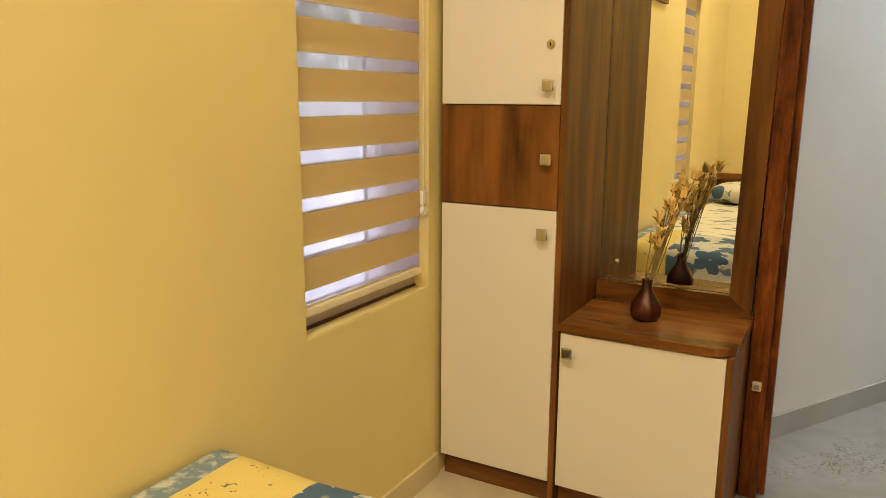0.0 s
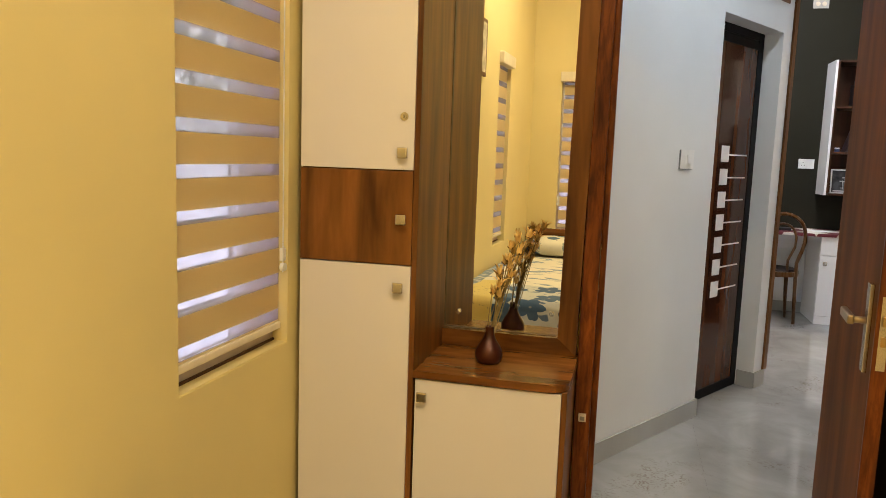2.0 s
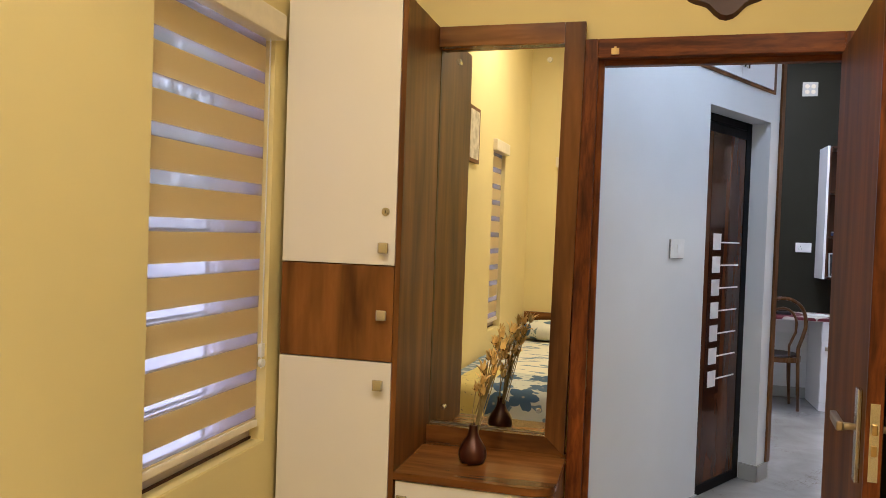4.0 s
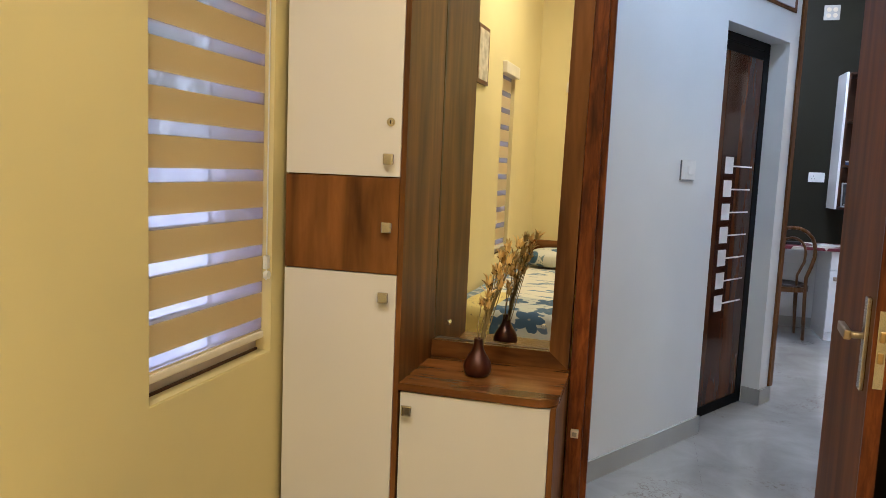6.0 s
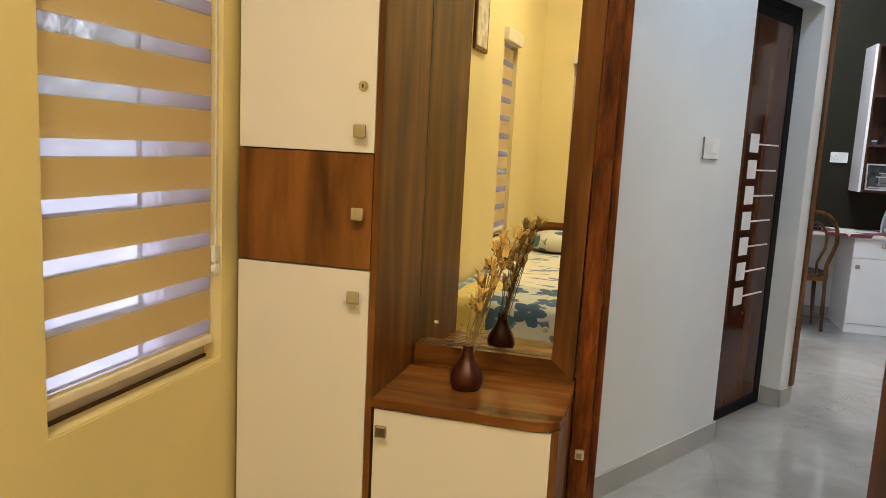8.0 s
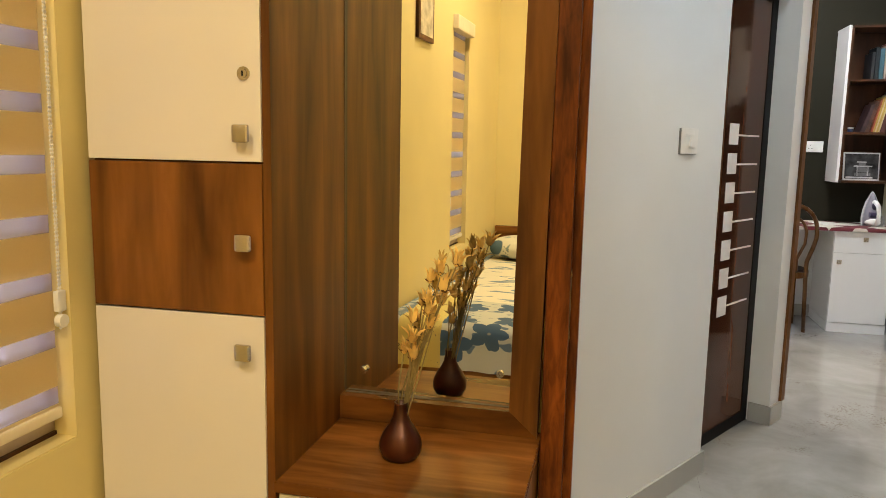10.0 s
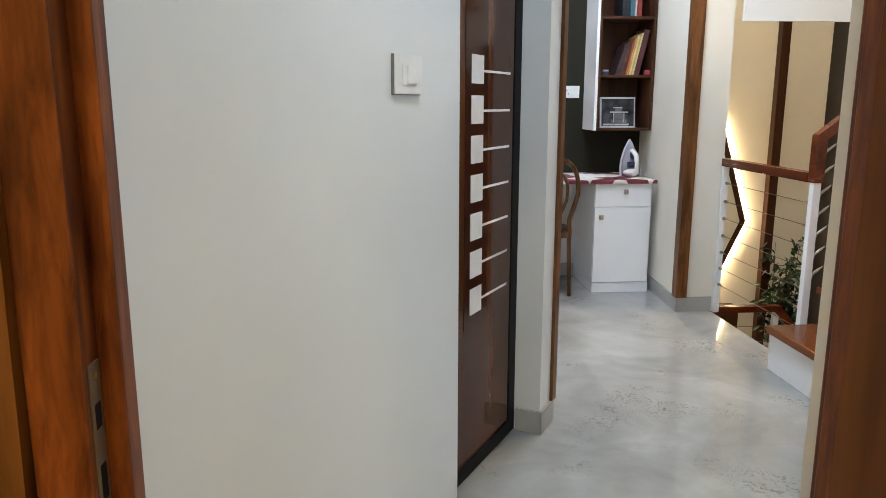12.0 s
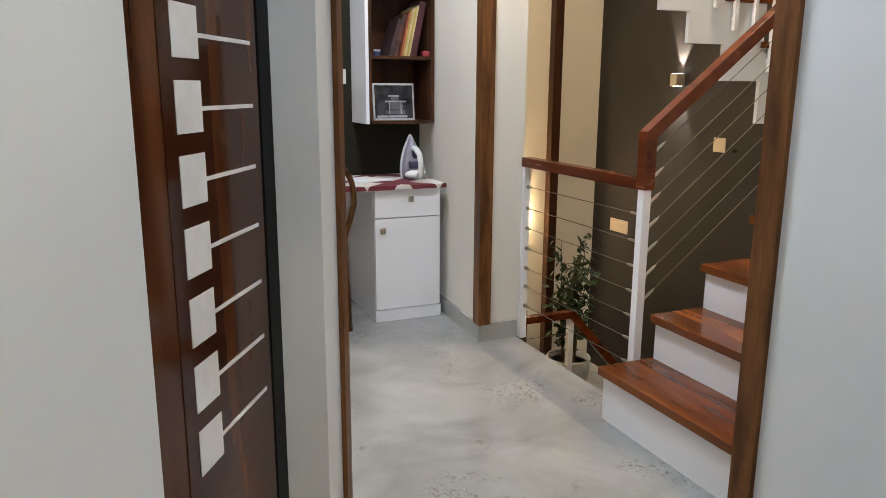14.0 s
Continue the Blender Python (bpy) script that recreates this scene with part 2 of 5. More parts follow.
def wall_y(bm, x0, x1, y0, y1, z0, z1, holes):
    """A wall along y, pierced by holes (ya, yb, za, zb)."""
    y = y0
    for ya, yb, za, zb in sorted(holes):
        box(bm, x0, x1, y, ya, z0, z1)
        box(bm, x0, x1, ya, yb, z0, za)
        box(bm, x0, x1, ya, yb, zb, z1)
        y = yb
    box(bm, x0, x1, y, y1, z0, z1)


def wall_x(bm, x0, x1, y0, y1, z0, z1, holes):
    x = x0
    for xa, xb, za, zb in sorted(holes):
        box(bm, x, xa, y0, y1, z0, z1)
        if za > z0 + 1e-4:
            box(bm, xa, xb, y0, y1, z0, za)
        box(bm, xa, xb, y0, y1, zb, z1)
        x = xb
    box(bm, x, x1, y0, y1, z0, z1)


LEFT, FRONT, HALLSIDE, REAR, RIGHT = -1.16, 2.63, 2.76, -1.25, 2.20
WIN1 = (1.52, 2.147, 0.70, 2.08)
WIN2 = (-0.34, 0.045, 0.70, 2.08)
WIN3 = (-0.90, -0.27, 0.70, 2.08)

bm = bmesh.new()
wall_y(bm, LEFT - 0.2, LEFT, REAR - 0.2, HALLSIDE, 0, CEIL, [WIN1, WIN2])
structure("wall_window_side", bm, YELLOW, "pale yellow painted bedroom wall with windows", "wall")
bm = bmesh.new()
wall_x(bm, LEFT, RIGHT, REAR - 0.2, REAR, 0, CEIL, [WIN3])
structure("wall_rear", bm, YELLOW, "pale yellow painted rear bedroom wall", "wall")
bm = bmesh.new()
wall_x(bm, LEFT, RIGHT, FRONT, 2.668, 0, CEIL, [(-0.165, 0.685, 0.0, 2.10)])
structure("wall_door_side", bm, YELLOW, "pale yellow painted wall pierced by the bedroom doorway", "wall")
bm = bmesh.new()
wall_x(bm, LEFT, RIGHT, 2.6685, HALLSIDE, 0, CEIL, [(-0.165, 0.717, 0.0, 2.098)])
structure("wall_hall_near", bm, CREAM, "cream painted hall face of the doorway wall", "wall")
bm = bmesh.new()
box(bm, RIGHT, RIGHT + 0.15, REAR - 0.2, HALLSIDE, 0, CEIL)
structure("wall_bedroom_far_side", bm, YELLOW, "pale yellow painted bedroom side wall", "wall")

# the slanting hall wall: s runs along it, o runs into it
SX, SY = 0.515, 0.857
HP = Vector((0.362, 3.955))


def slant(s, o):
    return (HP.x + SX * s - SY * o, HP.y + SY * s + SX * o)


SLANT = Matrix(((SX, -SY, 0, HP.x), (SY, SX, 0, HP.y), (0, 0, 1, 0), (0, 0, 0, 1)))
RECESS, ENDS = 0.765, 0.908
bm = bmesh.new()
prism(bm, [slant(-1.45, 0), slant(0, 0), slant(0, 0.26), slant(-1.45, 0.26)], 0, CEIL)
prism(bm, [slant(0, 0), slant(RECESS, 0), slant(RECESS, 0.26), slant(0, 0.26)], 2.131, CEIL)
prism(bm, [slant(RECESS, 0), slant(ENDS, 0), slant(ENDS, 0.26), slant(RECESS, 0.26)], 0, CEIL)
structure("wall_hall_slanting", bm, WHITE, "white painted slanting hall wall with a recessed doorway", "wall")
bm = bmesh.new()
box(bm, 1.949, 2.05, HALLSIDE, 4.425, 0, CEIL)
structure("wall_hall_side", bm, WHITE, "white painted hall side wall", "wall")
bm = bmesh.new()
box(bm, 2.05, 4.35, 4.30, 4.45, -2.9, 4.0)
structure("wall_stair_near", bm, WHITE, "white painted wall beside the stair", "wall")
bm = bmesh.new()
box(bm, 0.10, 0.25, 4.80, 7.50, 0, CEIL)
box(bm, 0.25, 0.66, 4.80, 4.92, 0, CEIL)
structure("wall_study_side", bm, CREAM, "cream painted study wall", "wall")
bm = bmesh.new()
box(bm, 0.25, 2.054, 7.35, 7.50, 0.79, CEIL)
structure("wall_study_back", bm, GREEN, "dark olive painted wall above the desk", "wall")
bm = bmesh.new()
box(bm, 0.25, 2.054, 7.355, 7.50, 0, 0.79)
structure("wall_study_back_low", bm, WHITE, "white painted wall below the desk", "wall")
bm = bmesh.new()
prism(bm, [(1.995, 6.30), (2.235, 6.30), (2.235, 8.50), (2.06, 8.50), (2.055, 7.36)], 0, CEIL)
structure("wall_study_pier", bm, CREAM, "cream painted wall between study and stairwell", "wall")
bm = bmesh.new()
box(bm, 2.05, 2.213, 4.45, 8.50, -2.9, -0.2)
structure("wall_stairwell_under", bm, CREAM, "cream wall under the landing", "wall")
bm = bmesh.new()
box(bm, 2.05, 4.35, 8.50, 8.65, -2.9, 4.0)
structure("wall_stairwell_far", bm, CREAM, "cream painted far stairwell wall in warm light", "wall")
bm = bmesh.new()
box(bm, 4.20, 4.35, 4.45, 8.50, -2.9, 4.0)
structure("wall_stairwell_grey", bm, GREY, "charcoal textured stairwell wall", "wall")

bm = bmesh.new()
box(bm, LEFT, RIGHT, REAR, HALLSIDE, CEIL, CEIL + 0.15)
box(bm, LEFT, 2.05, HALLSIDE, 4.45, CEIL, CEIL + 0.15)
box(bm, 0.10, 2.235, 4.45, 8.50, CEIL, CEIL + 0.15)
structure("ceiling", bm, CEILING_PAINT, "white painted ceiling", "ceiling")
bm = bmesh.new()
box(bm, 2.05, 4.35, 4.30, 8.65, 4.0, 4.1)
structure("ceiling_stairwell", bm, CEILING_PAINT, "white painted stairwell ceiling", "ceiling")

bm = bmesh.new()
box(bm, LEFT - 0.2, RIGHT + 0.15, REAR - 0.2, 4.45, -0.2, -0.008)
box(bm, 0.10, 2.215, 4.45, 8.5, -0.2, -0.008)
floor = structure("floor", bm, GROUT, "glossy pale grey stone tile floor with brown flecks", "floor")
bm = bmesh.new()
box(bm, 2.05, 4.2, 4.45, 8.5, -3.0, -2.9)
structure("floor_lower_storey", bm, TILE, "pale tile floor of the storey below", "floor")

# skirting
bm = bmesh.new()
SK = 0.095


def skirt_slant(bm, s0, s1, o=-0.012):
    prism(bm, [slant(s0, o), slant(s1, o), slant(s1, -0.0005), slant(s0, -0.0005)], 0, SK)


skirt_slant(bm, -1.4, 0.012)
skirt_slant(bm, RECESS - 0.012, ENDS)
prism(bm, [slant(RECESS - 0.012, -0.012), slant(RECESS - 0.0005, -0.012), slant(RECESS - 0.0005, 0.10), slant(RECESS - 0.012, 0.10)], 0, SK)
prism(bm, [slant(0.0005, -0.012), slant(0.012, -0.012), slant(0.012, 0.10), slant(0.0005, 0.10)], 0, SK)
box(bm, 1.932, 1.9485, HALLSIDE + 0.02, 4.443, 0, SK)
box(bm, 1.9486, 2.05, 4.4255, 4.443, 0, SK)
prism(bm, [(1.982, 6.288), (1.9945, 6.288), (2.053, 7.338), (2.041, 7.338)], 0, SK)
box(bm, 1.9955, 2.215, 6.288, 6.2995, 0, SK)
box(bm, 0.26, 2.04, 7.338, 7.3495, 0, SK)
structure("baseboard_hall", bm, SKIRT, "grey stone skirting", "skirting")
bm = bmesh.new()
box(bm, LEFT + 0.0005, LEFT + 0.012, 1.30, 2.2, 0, 0.085)
box(bm, LEFT + 0.0005, LEFT + 0.012, REAR, 1.30, 0, 0.085)
box(bm, LEFT + 0.012, RIGHT, REAR + 0.0005, REAR + 0.012, 0, 0.085)
structure("baseboard_bedroom", bm, paint("beige_skirting_stone", (0.62, 0.52, 0.31), 0.3, 0.08), "stone skirting in the bedroom", "skirting")

# wooden linings at the openings of the hall
bm = bmesh.new()
prism(bm, [slant(ENDS - 0.025, -0.014), slant(ENDS + 0.02, -0.014), slant(ENDS + 0.02, 0.27), slant(ENDS + 0.0005, 0.27), slant(ENDS + 0.0005, -0.0005), slant(ENDS - 0.025, -0.0005)], SK + 0.002, CEIL)
structure("trim_hall_opening_slanting", bm, TRIM_WOOD, "brown wooden lining of the hall opening", "trim")
bm = bmesh.new()
prism(bm, [(1.933, 4.362), (1.9485, 4.362), (1.9485, 4.4255), (2.0495, 4.4255), (2.0495, 4.442), (1.933, 4.442)], SK + 0.002, CEIL)
structure("trim_hall_opening", bm, TRIM_WOOD, "brown wooden lining of the hall opening", "trim")
bm = bmesh.new()
prism(bm, [(1.972, 6.270), (2.043, 6.270), (2.043, 6.2995), (1.9925, 6.2995), (1.9925, 6.340), (1.972, 6.340)], SK + 0.002, CEIL)
structure("trim_study_opening", bm, TRIM_WOOD, "brown wooden lining of the study opening", "trim")

# ---- windows with zebra blinds ----


def blind_band(name, opaque):
    m, nt, b = material(name, 0.8)
    v = coords(nt, (1, 1, 1))
    n = noise_tex(nt, v, 220, 2)
    tr = nt.nodes.new("ShaderNodeBsdfTranslucent")
    mx = nt.nodes.new("ShaderNodeMixShader")
    out = nt.nodes["Material Output"]
    if opaque:
        nt.links.new(ramp(nt, n, [(0.3, (0.79, 0.68, 0.435)), (0.7, (0.83, 0.73, 0.48))]), b.inputs["Base Color"])
        tr.inputs["Color"].default_value = (0.90, 0.77, 0.50, 1)
        mx.inputs[0].default_value = 0.62
        nt.links.new(b.outputs[0], mx.inputs[1])
        nt.links.new(tr.outputs[0], mx.inputs[2])
    else:
        clear = nt.nodes.new("ShaderNodeBsdfTransparent")
        clear.inputs["Color"].default_value = (0.90, 0.88, 0.92, 1)
        tr.inputs["Color"].default_value = (0.74, 0.69, 0.70, 1)
        mx.inputs[0].default_value = 0.58
        nt.links.new(tr.outputs[0], mx.inputs[1])
        nt.links.new(clear.outputs[0], mx.inputs[2])
    nt.links.new(mx.outputs[0], out.inputs["Surface"])
    return m


BAND = blind_band("blind_cloth", True)
SHEER = blind_band("blind_sheer", False)
CREAM_GLOSS = plain("cream_blind_casing", (0.74, 0.66, 0.50), 0.35)


def clear_glass():
    m, nt, b = material("window_glass", 0.02)
    b.inputs["Transmission Weight"].default_value = 1.0
    b.inputs["IOR"].default_value = 1.45
    return m


GLASS = clear_glass()


def frosted_glass():
    m, nt, b = material("figured_glass", 0.25)
    b.inputs["Transmission Weight"].default_value = 1.0
    b.inputs["Base Color"].default_value = (0.74, 0.66, 0.70, 1)
    wv = nt.nodes.new("ShaderNodeTexWave")
    wv.inputs["Scale"].default_value = 9.0
    wv.inputs["Distortion"].default_value = 6.0
    nt.links.new(coords(nt), wv.inputs["Vector"])
    bump(nt, b, wv.outputs["Fac"], 0.35, 0.004)
    return m


FROSTED = frosted_glass()
WINDOW_FRAME = plain("window_frame_paint", (0.50, 0.42, 0.40), 0.4)


def window(name, m, width, z0, z1, bottom, first, pitch, cassette):
    """A window in a wall: local x runs along the wall, local y goes outwards from the inner face."""
    w = tagged(new(name), "window with a cream zebra roller blind lowered", "window", "", "structure")
    w.matrix_world = m

    def p(pn, dims, mat, label="", bevel=0.0, parent=w):
        b2 = bmesh.new()
        box(b2, *dims, bevel)
        ob = new(pn, mesh_of(pn, b2, mat))
        ob.parent = parent
        if label:
            ob["label"] = label
        return ob

    mid = width * 0.60
    f = p("window_frame", (0.0, width, 0.056, 0.090, z0 + 0.0125, z0 + 0.05), WINDOW_FRAME, "dark wooden window frame")
    # dark strip draws the shaded gap between blind and sill
    p("lower_rail", (0.002, width - 0.002, 0.049, 0.0558, z0 + 0.0045, z0 + 0.0125), SHELF_WOOD, "dark strip put in for the shaded gap under the blind", 0.0, f)
    for dims in ((0, width, 0.056, 0.090, z1 - 0.05, z1), (0, 0.02, 0.056, 0.090, z0 + 0.05, z1 - 0.05), (width - 0.016, width, 0.056, 0.090, z0 + 0.05, z1 - 0.05),
                 (mid - 0.003, mid + 0.003, 0.066, 0.080, z0 + 0.05, z1 - 0.05)):
        p("frame_bar", dims, WINDOW_FRAME, "", 0.0, f)
    g = p("pane", (0.02, mid - 0.003, 0.070, 0.075, z0 + 0.05, z1 - 0.05), GLASS)
    g.visible_shadow = False
    g = p("pane", (mid + 0.003, width - 0.016, 0.070, 0.075, z0 + 0.05, z1 - 0.05), FROSTED)
    g.visible_shadow = False
    for i in range(5):
        z = z0 + 0.16 + i * (z1 - z0 - 0.3) / 4
        b2 = bmesh.new()
        cyl(b2, (0.01, 0.19, z), (width - 0.01, 0.19, z), 0.006, None, 8)
        ob = new("grille_bar", mesh_of("grille_bar", b2, STEEL))
        ob.parent = w
    p("window_sill", (0.0, width, 0.003, 0.13, z0 - 0.004, z0 + 0.004), YELLOW, "painted sill")
    roll = p("blind_cassette", (-0.012, width + 0.012, -0.034, 0.045, cassette, cassette + 0.085), CREAM_GLOSS, "cream blind cassette", 0.008)
    top = cassette + 0.03
    zc = first
    rail = p("bottom_rail", (0.018, width - 0.018, 0.016, 0.034, bottom - 0.012, bottom + 0.012), CREAM_GLOSS, "cream bottom rail", 0.005)
    lo = bottom + 0.012
    while lo < top:
        a = zc - pitch * 0.155
        c = zc + pitch * 0.155
        if a > lo:
            p("cloth_band", (0.02, width - 0.02, 0.024, 0.0255, lo, min(a, top)), BAND)
            p("rear_band", (0.022, width - 0.022, 0.0455, 0.047, lo + 0.001, min(a, top) + 0.001), BAND)
        if c > lo and a < top:
            p("sheer_band", (0.02, width - 0.02, 0.0245, 0.025, max(a, lo), min(c, top)), SHEER)
        lo = max(lo, c)
        zc += pitch
    b2 = bmesh.new()
    z = 0.95
    while z < cassette + 0.02:
        for dx, dy in ((0.012, 0.012), (0.021, 0.008)):
            bmesh.ops.create_icosphere(b2, subdivisions=1, radius=0.0032, matrix=Matrix.Translation((width - dx, dy, z)))
        z += 0.0085
    for dx, dy in ((0.012, 0.012), (0.021, 0.008)):
        cyl(b2, (width - dx, dy, 0.95), (width - dx, dy, cassette + 0.02), 0.0012, None, 6)
    ob = new("pull_cord", mesh_of("pull_cord", b2, WHITE_PLASTIC))
    ob.parent = w
    b2 = bmesh.new()
    box(b2, width - 0.028, width - 0.004, 0.004, 0.018, 0.985, 1.03, 0.004)
    cyl(b2, (width - 0.016, 0.002, 0.965), (width - 0.016, 0.016, 0.965), 0.014, None, 16)
    ob = new("cord_weight", mesh_of("cord_weight", b2, WHITE_PLASTIC))
    ob.parent = w
    return w


def window_pose_left(y0):
    # local x to +y, local y to -x
    return Matrix(((0, -1, 0, LEFT), (1, 0, 0, y0), (0, 0, 1, 0), (0, 0, 0, 1)))


window("window_1", window_pose_left(WIN1[0]), WIN1[1] - WIN1[0], WIN1[2], WIN1[3], 0.765, 0.803, 0.1225, 2.035)
window("window_2", window_pose_left(WIN2[0]), WIN2[1] - WIN2[0], WIN2[2], WIN2[3], 0.765, 0.803, 0.1225, 2.035)
window("window_3", Matrix(((-1, 0, 0, WIN3[1]), (0, -1, 0, REAR), (0, 0, 1, 0), (0, 0, 0, 1))), WIN3[1] - WIN3[0], WIN3[2], WIN3[3], 0.765, 0.803, 0.1225, 2.035)

# garden ground and a glowing backdrop outside the windows
bm = bmesh.new()
box(bm, -60, -1.4, -60, 60, -3.2, -3.0)
box(bm, -1.4, 60, -60, -1.55, -3.2, -3.0)
structure("ground", bm, paint("garden_ground", (0.16, 0.15, 0.11), 0.9), "earth ground outside the house", "ground")


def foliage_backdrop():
    """Glowing backdrop: bright hazy yard below eye height, shaded leaves above, daylight painted in."""
    m, nt, b = material("glowing_garden", 0.9)
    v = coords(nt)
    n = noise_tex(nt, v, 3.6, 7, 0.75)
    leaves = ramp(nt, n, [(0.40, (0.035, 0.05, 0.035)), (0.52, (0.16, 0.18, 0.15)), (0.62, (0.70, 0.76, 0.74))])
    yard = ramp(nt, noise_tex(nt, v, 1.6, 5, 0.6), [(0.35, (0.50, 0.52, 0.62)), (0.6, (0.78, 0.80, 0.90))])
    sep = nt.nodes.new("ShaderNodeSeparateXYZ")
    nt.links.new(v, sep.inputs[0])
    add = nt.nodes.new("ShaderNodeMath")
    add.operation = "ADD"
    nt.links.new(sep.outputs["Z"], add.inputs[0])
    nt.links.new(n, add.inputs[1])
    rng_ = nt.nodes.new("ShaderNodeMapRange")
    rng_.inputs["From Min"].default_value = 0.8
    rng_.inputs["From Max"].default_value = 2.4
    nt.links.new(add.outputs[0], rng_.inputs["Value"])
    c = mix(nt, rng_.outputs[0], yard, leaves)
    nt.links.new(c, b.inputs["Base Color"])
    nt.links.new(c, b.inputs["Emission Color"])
    # emission stands in for daylight outside the blinds
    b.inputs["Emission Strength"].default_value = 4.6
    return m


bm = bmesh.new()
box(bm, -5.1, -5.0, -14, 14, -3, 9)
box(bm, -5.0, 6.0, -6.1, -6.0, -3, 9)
structure("backdrop", bm, foliage_backdrop(), "glowing hazy garden backdrop with daylight painted in", "backdrop")

# ---- bedroom doorway ----
bm = bmesh.new()
for x0, x1 in ((-0.195, -0.138), (0.652, 0.715)):
    box(bm, x0, x1, 2.588, 2.632, 0, 2.122, 0.003)
box(bm, -0.1945, -0.116, 2.632, 2.668, 0, 2.122, 0.003)
box(bm, 0.671, 0.714, 2.632, 2.668, 0, 2.122, 0.003)
door_frame = structure("door_1", bm, TEAK, "reddish teak door frame with the door standing open", "door")
boxpart("head", door_frame, TEAK_X, (-0.138, 0.652, 2.588, 2.632, 2.055, 2.122), 0.003)
boxpart("head_stop", door_frame, TEAK_X, (-0.116, 0.671, 2.632, 2.668, 2.036, 2.1215), 0.003)
catch = boxpart("door_catch", door_frame, BRASS, (-0.093, -0.066, 2.578, 2.588, 2.064, 2.086), 0.002, "small brass catch")
boxpart("catch_pin", catch, BRASS, (-0.084, -0.075, 2.572, 2.582, 2.062, 2.090), 0.001)
strike = boxpart("strike_plate", door_frame, plain("tarnished_plate", (0.22, 0.17, 0.11), 0.45, 0.8), (-0.1385, -0.1365, 2.598, 2.624, 0.875, 1.055), 0.0, "worn metal strike plate")
boxpart("latch_hole", strike, BLACK, (-0.1364, -0.1360, 2.604, 2.618, 0.985, 1.012))
boxpart("bolt_hole", strike, BLACK, (-0.1364, -0.1360, 2.604, 2.618, 0.905, 0.945))
for z in (0.888, 1.042):
    bm = bmesh.new()
    cyl(bm, (-0.1365, 2.611, z), (-0.1355, 2.611, z), 0.004, None, 10)
    part("screw", bm, BRASS, strike)
stop = boxpart("magnet_stop", door_frame, CREAM_PLASTIC, (-0.180, -0.152, 2.572, 2.588, 0.388, 0.418), 0.003, "small white magnetic door stop")
boxpart("magnet", stop, STEEL, (-0.174, -0.158, 2.566, 2.572, 0.396, 0.410), 0.001)


def door_leaf():
    h = Vector((0.642, 2.590))
    d = Vector((-0.090, -0.757)).normalized()
    n = Vector((-d.y, d.x))
    # local x from the hinge to the free edge, local y away from the doorway
    m = Matrix(((d.x, n.x, 0, h.x), (d.y, n.y, 0, h.y), (0, 0, 1, 0), (0, 0, 0, 1)))
    t = thing("bedroom_door", "brown wooden bedroom door standing wide open", "door", "", (h.x, h.y, 0))

    def p(name, mat, dims, bevel=0.0, label="", parent=t):
        return boxpart(name, parent, mat, dims, bevel, label, m)

    W = 0.762
    leaf = p("leaf", LEAF_WOOD, (0.0, W - 0.012, 0.0, 0.035, 0.008, 2.045), 0.001)
    p("edge_band", TEAK, (W - 0.012, W, -0.0005, 0.0355, 0.008, 2.045), 0.002, "orange teak edge strip")
    for z in (0.25, 1.05, 1.85):
        b2 = bmesh.new()
        cyl(b2, (-0.004, 0.040, z - 0.05), (-0.004, 0.040, z + 0.05), 0.006, None, 10)
        bmesh.ops.transform(b2, matrix=m, verts=b2.verts[:])
        part("hinge", b2, NICKEL, t)
    lock = p("lock_plate", NICKEL, (W, W + 0.002, 0.008, 0.028, 0.875, 1.058), 0.0, "brass and steel lock plate")
    p("latch", BRASS, (W + 0.002, W + 0.010, 0.012, 0.024, 0.985, 1.010), 0.002, "", lock)
    p("bolt", BRASS, (W + 0.002, W + 0.006, 0.012, 0.024, 0.935, 0.960), 0.001, "", lock)
    for side, y0 in ((-1, 0.0), (1, 0.035)):
        ya, yb = (y0 - 0.011, y0) if side < 0 else (y0, y0 + 0.011)
        plate = p("back_plate", NICKEL, (W - 0.094, W - 0.056, ya, yb, 0.852, 1.078), 0.002, "polished metal handle plate")
        b2 = bmesh.new()
        ym = y0 + side * 0.045
        cyl(b2, (W - 0.075, y0, 0.983), (W - 0.075, ym, 0.983), 0.009, None, 14)
        box(b2, W - 0.195, W - 0.062, ym - 0.008, ym + 0.008, 0.971, 0.995, 0.004)
        bmesh.ops.transform(b2, matrix=m, verts=b2.verts[:])
        part("lever", b2, plain("worn_brass_lever", (0.40, 0.31, 0.19), 0.35, 1.0), plate, "brushed metal lever", True)
    return t


door_leaf()

# ---- wardrobe, dresser and mirror ----
WX0, WX1, WY0, WY1, WTOP = -1.146, -0.720, 2.20, 2.622, 2.185
wardrobe = thing("wardrobe", "tall narrow wardrobe with white doors and a walnut drawer", "wardrobe", "", (-0.93, 2.4, 0))
bm = bmesh.new()
box(bm, WX0 + 0.004, WX1 - 0.018, WY0 + 0.022, WY1, 0.086, WTOP)
part("carcass", bm, WALNUT, wardrobe)
boxpart("side_panel", wardrobe, WALNUT, (WX1 - 0.018, WX1, WY0 + 0.004, WY1, 0.0, WTOP), 0.001)
boxpart("plinth", wardrobe, WALNUT_X, (WX0 + 0.004, WX1 - 0.018, WY0 + 0.035, WY1, 0.0, 0.084))
d1 = boxpart("upper_door", wardrobe, LAMINATE, (WX0 + 0.006, WX1 - 0.019, WY0, WY0 + 0.02, 1.306, WTOP - 0.002), 0.0015, "white laminate door")
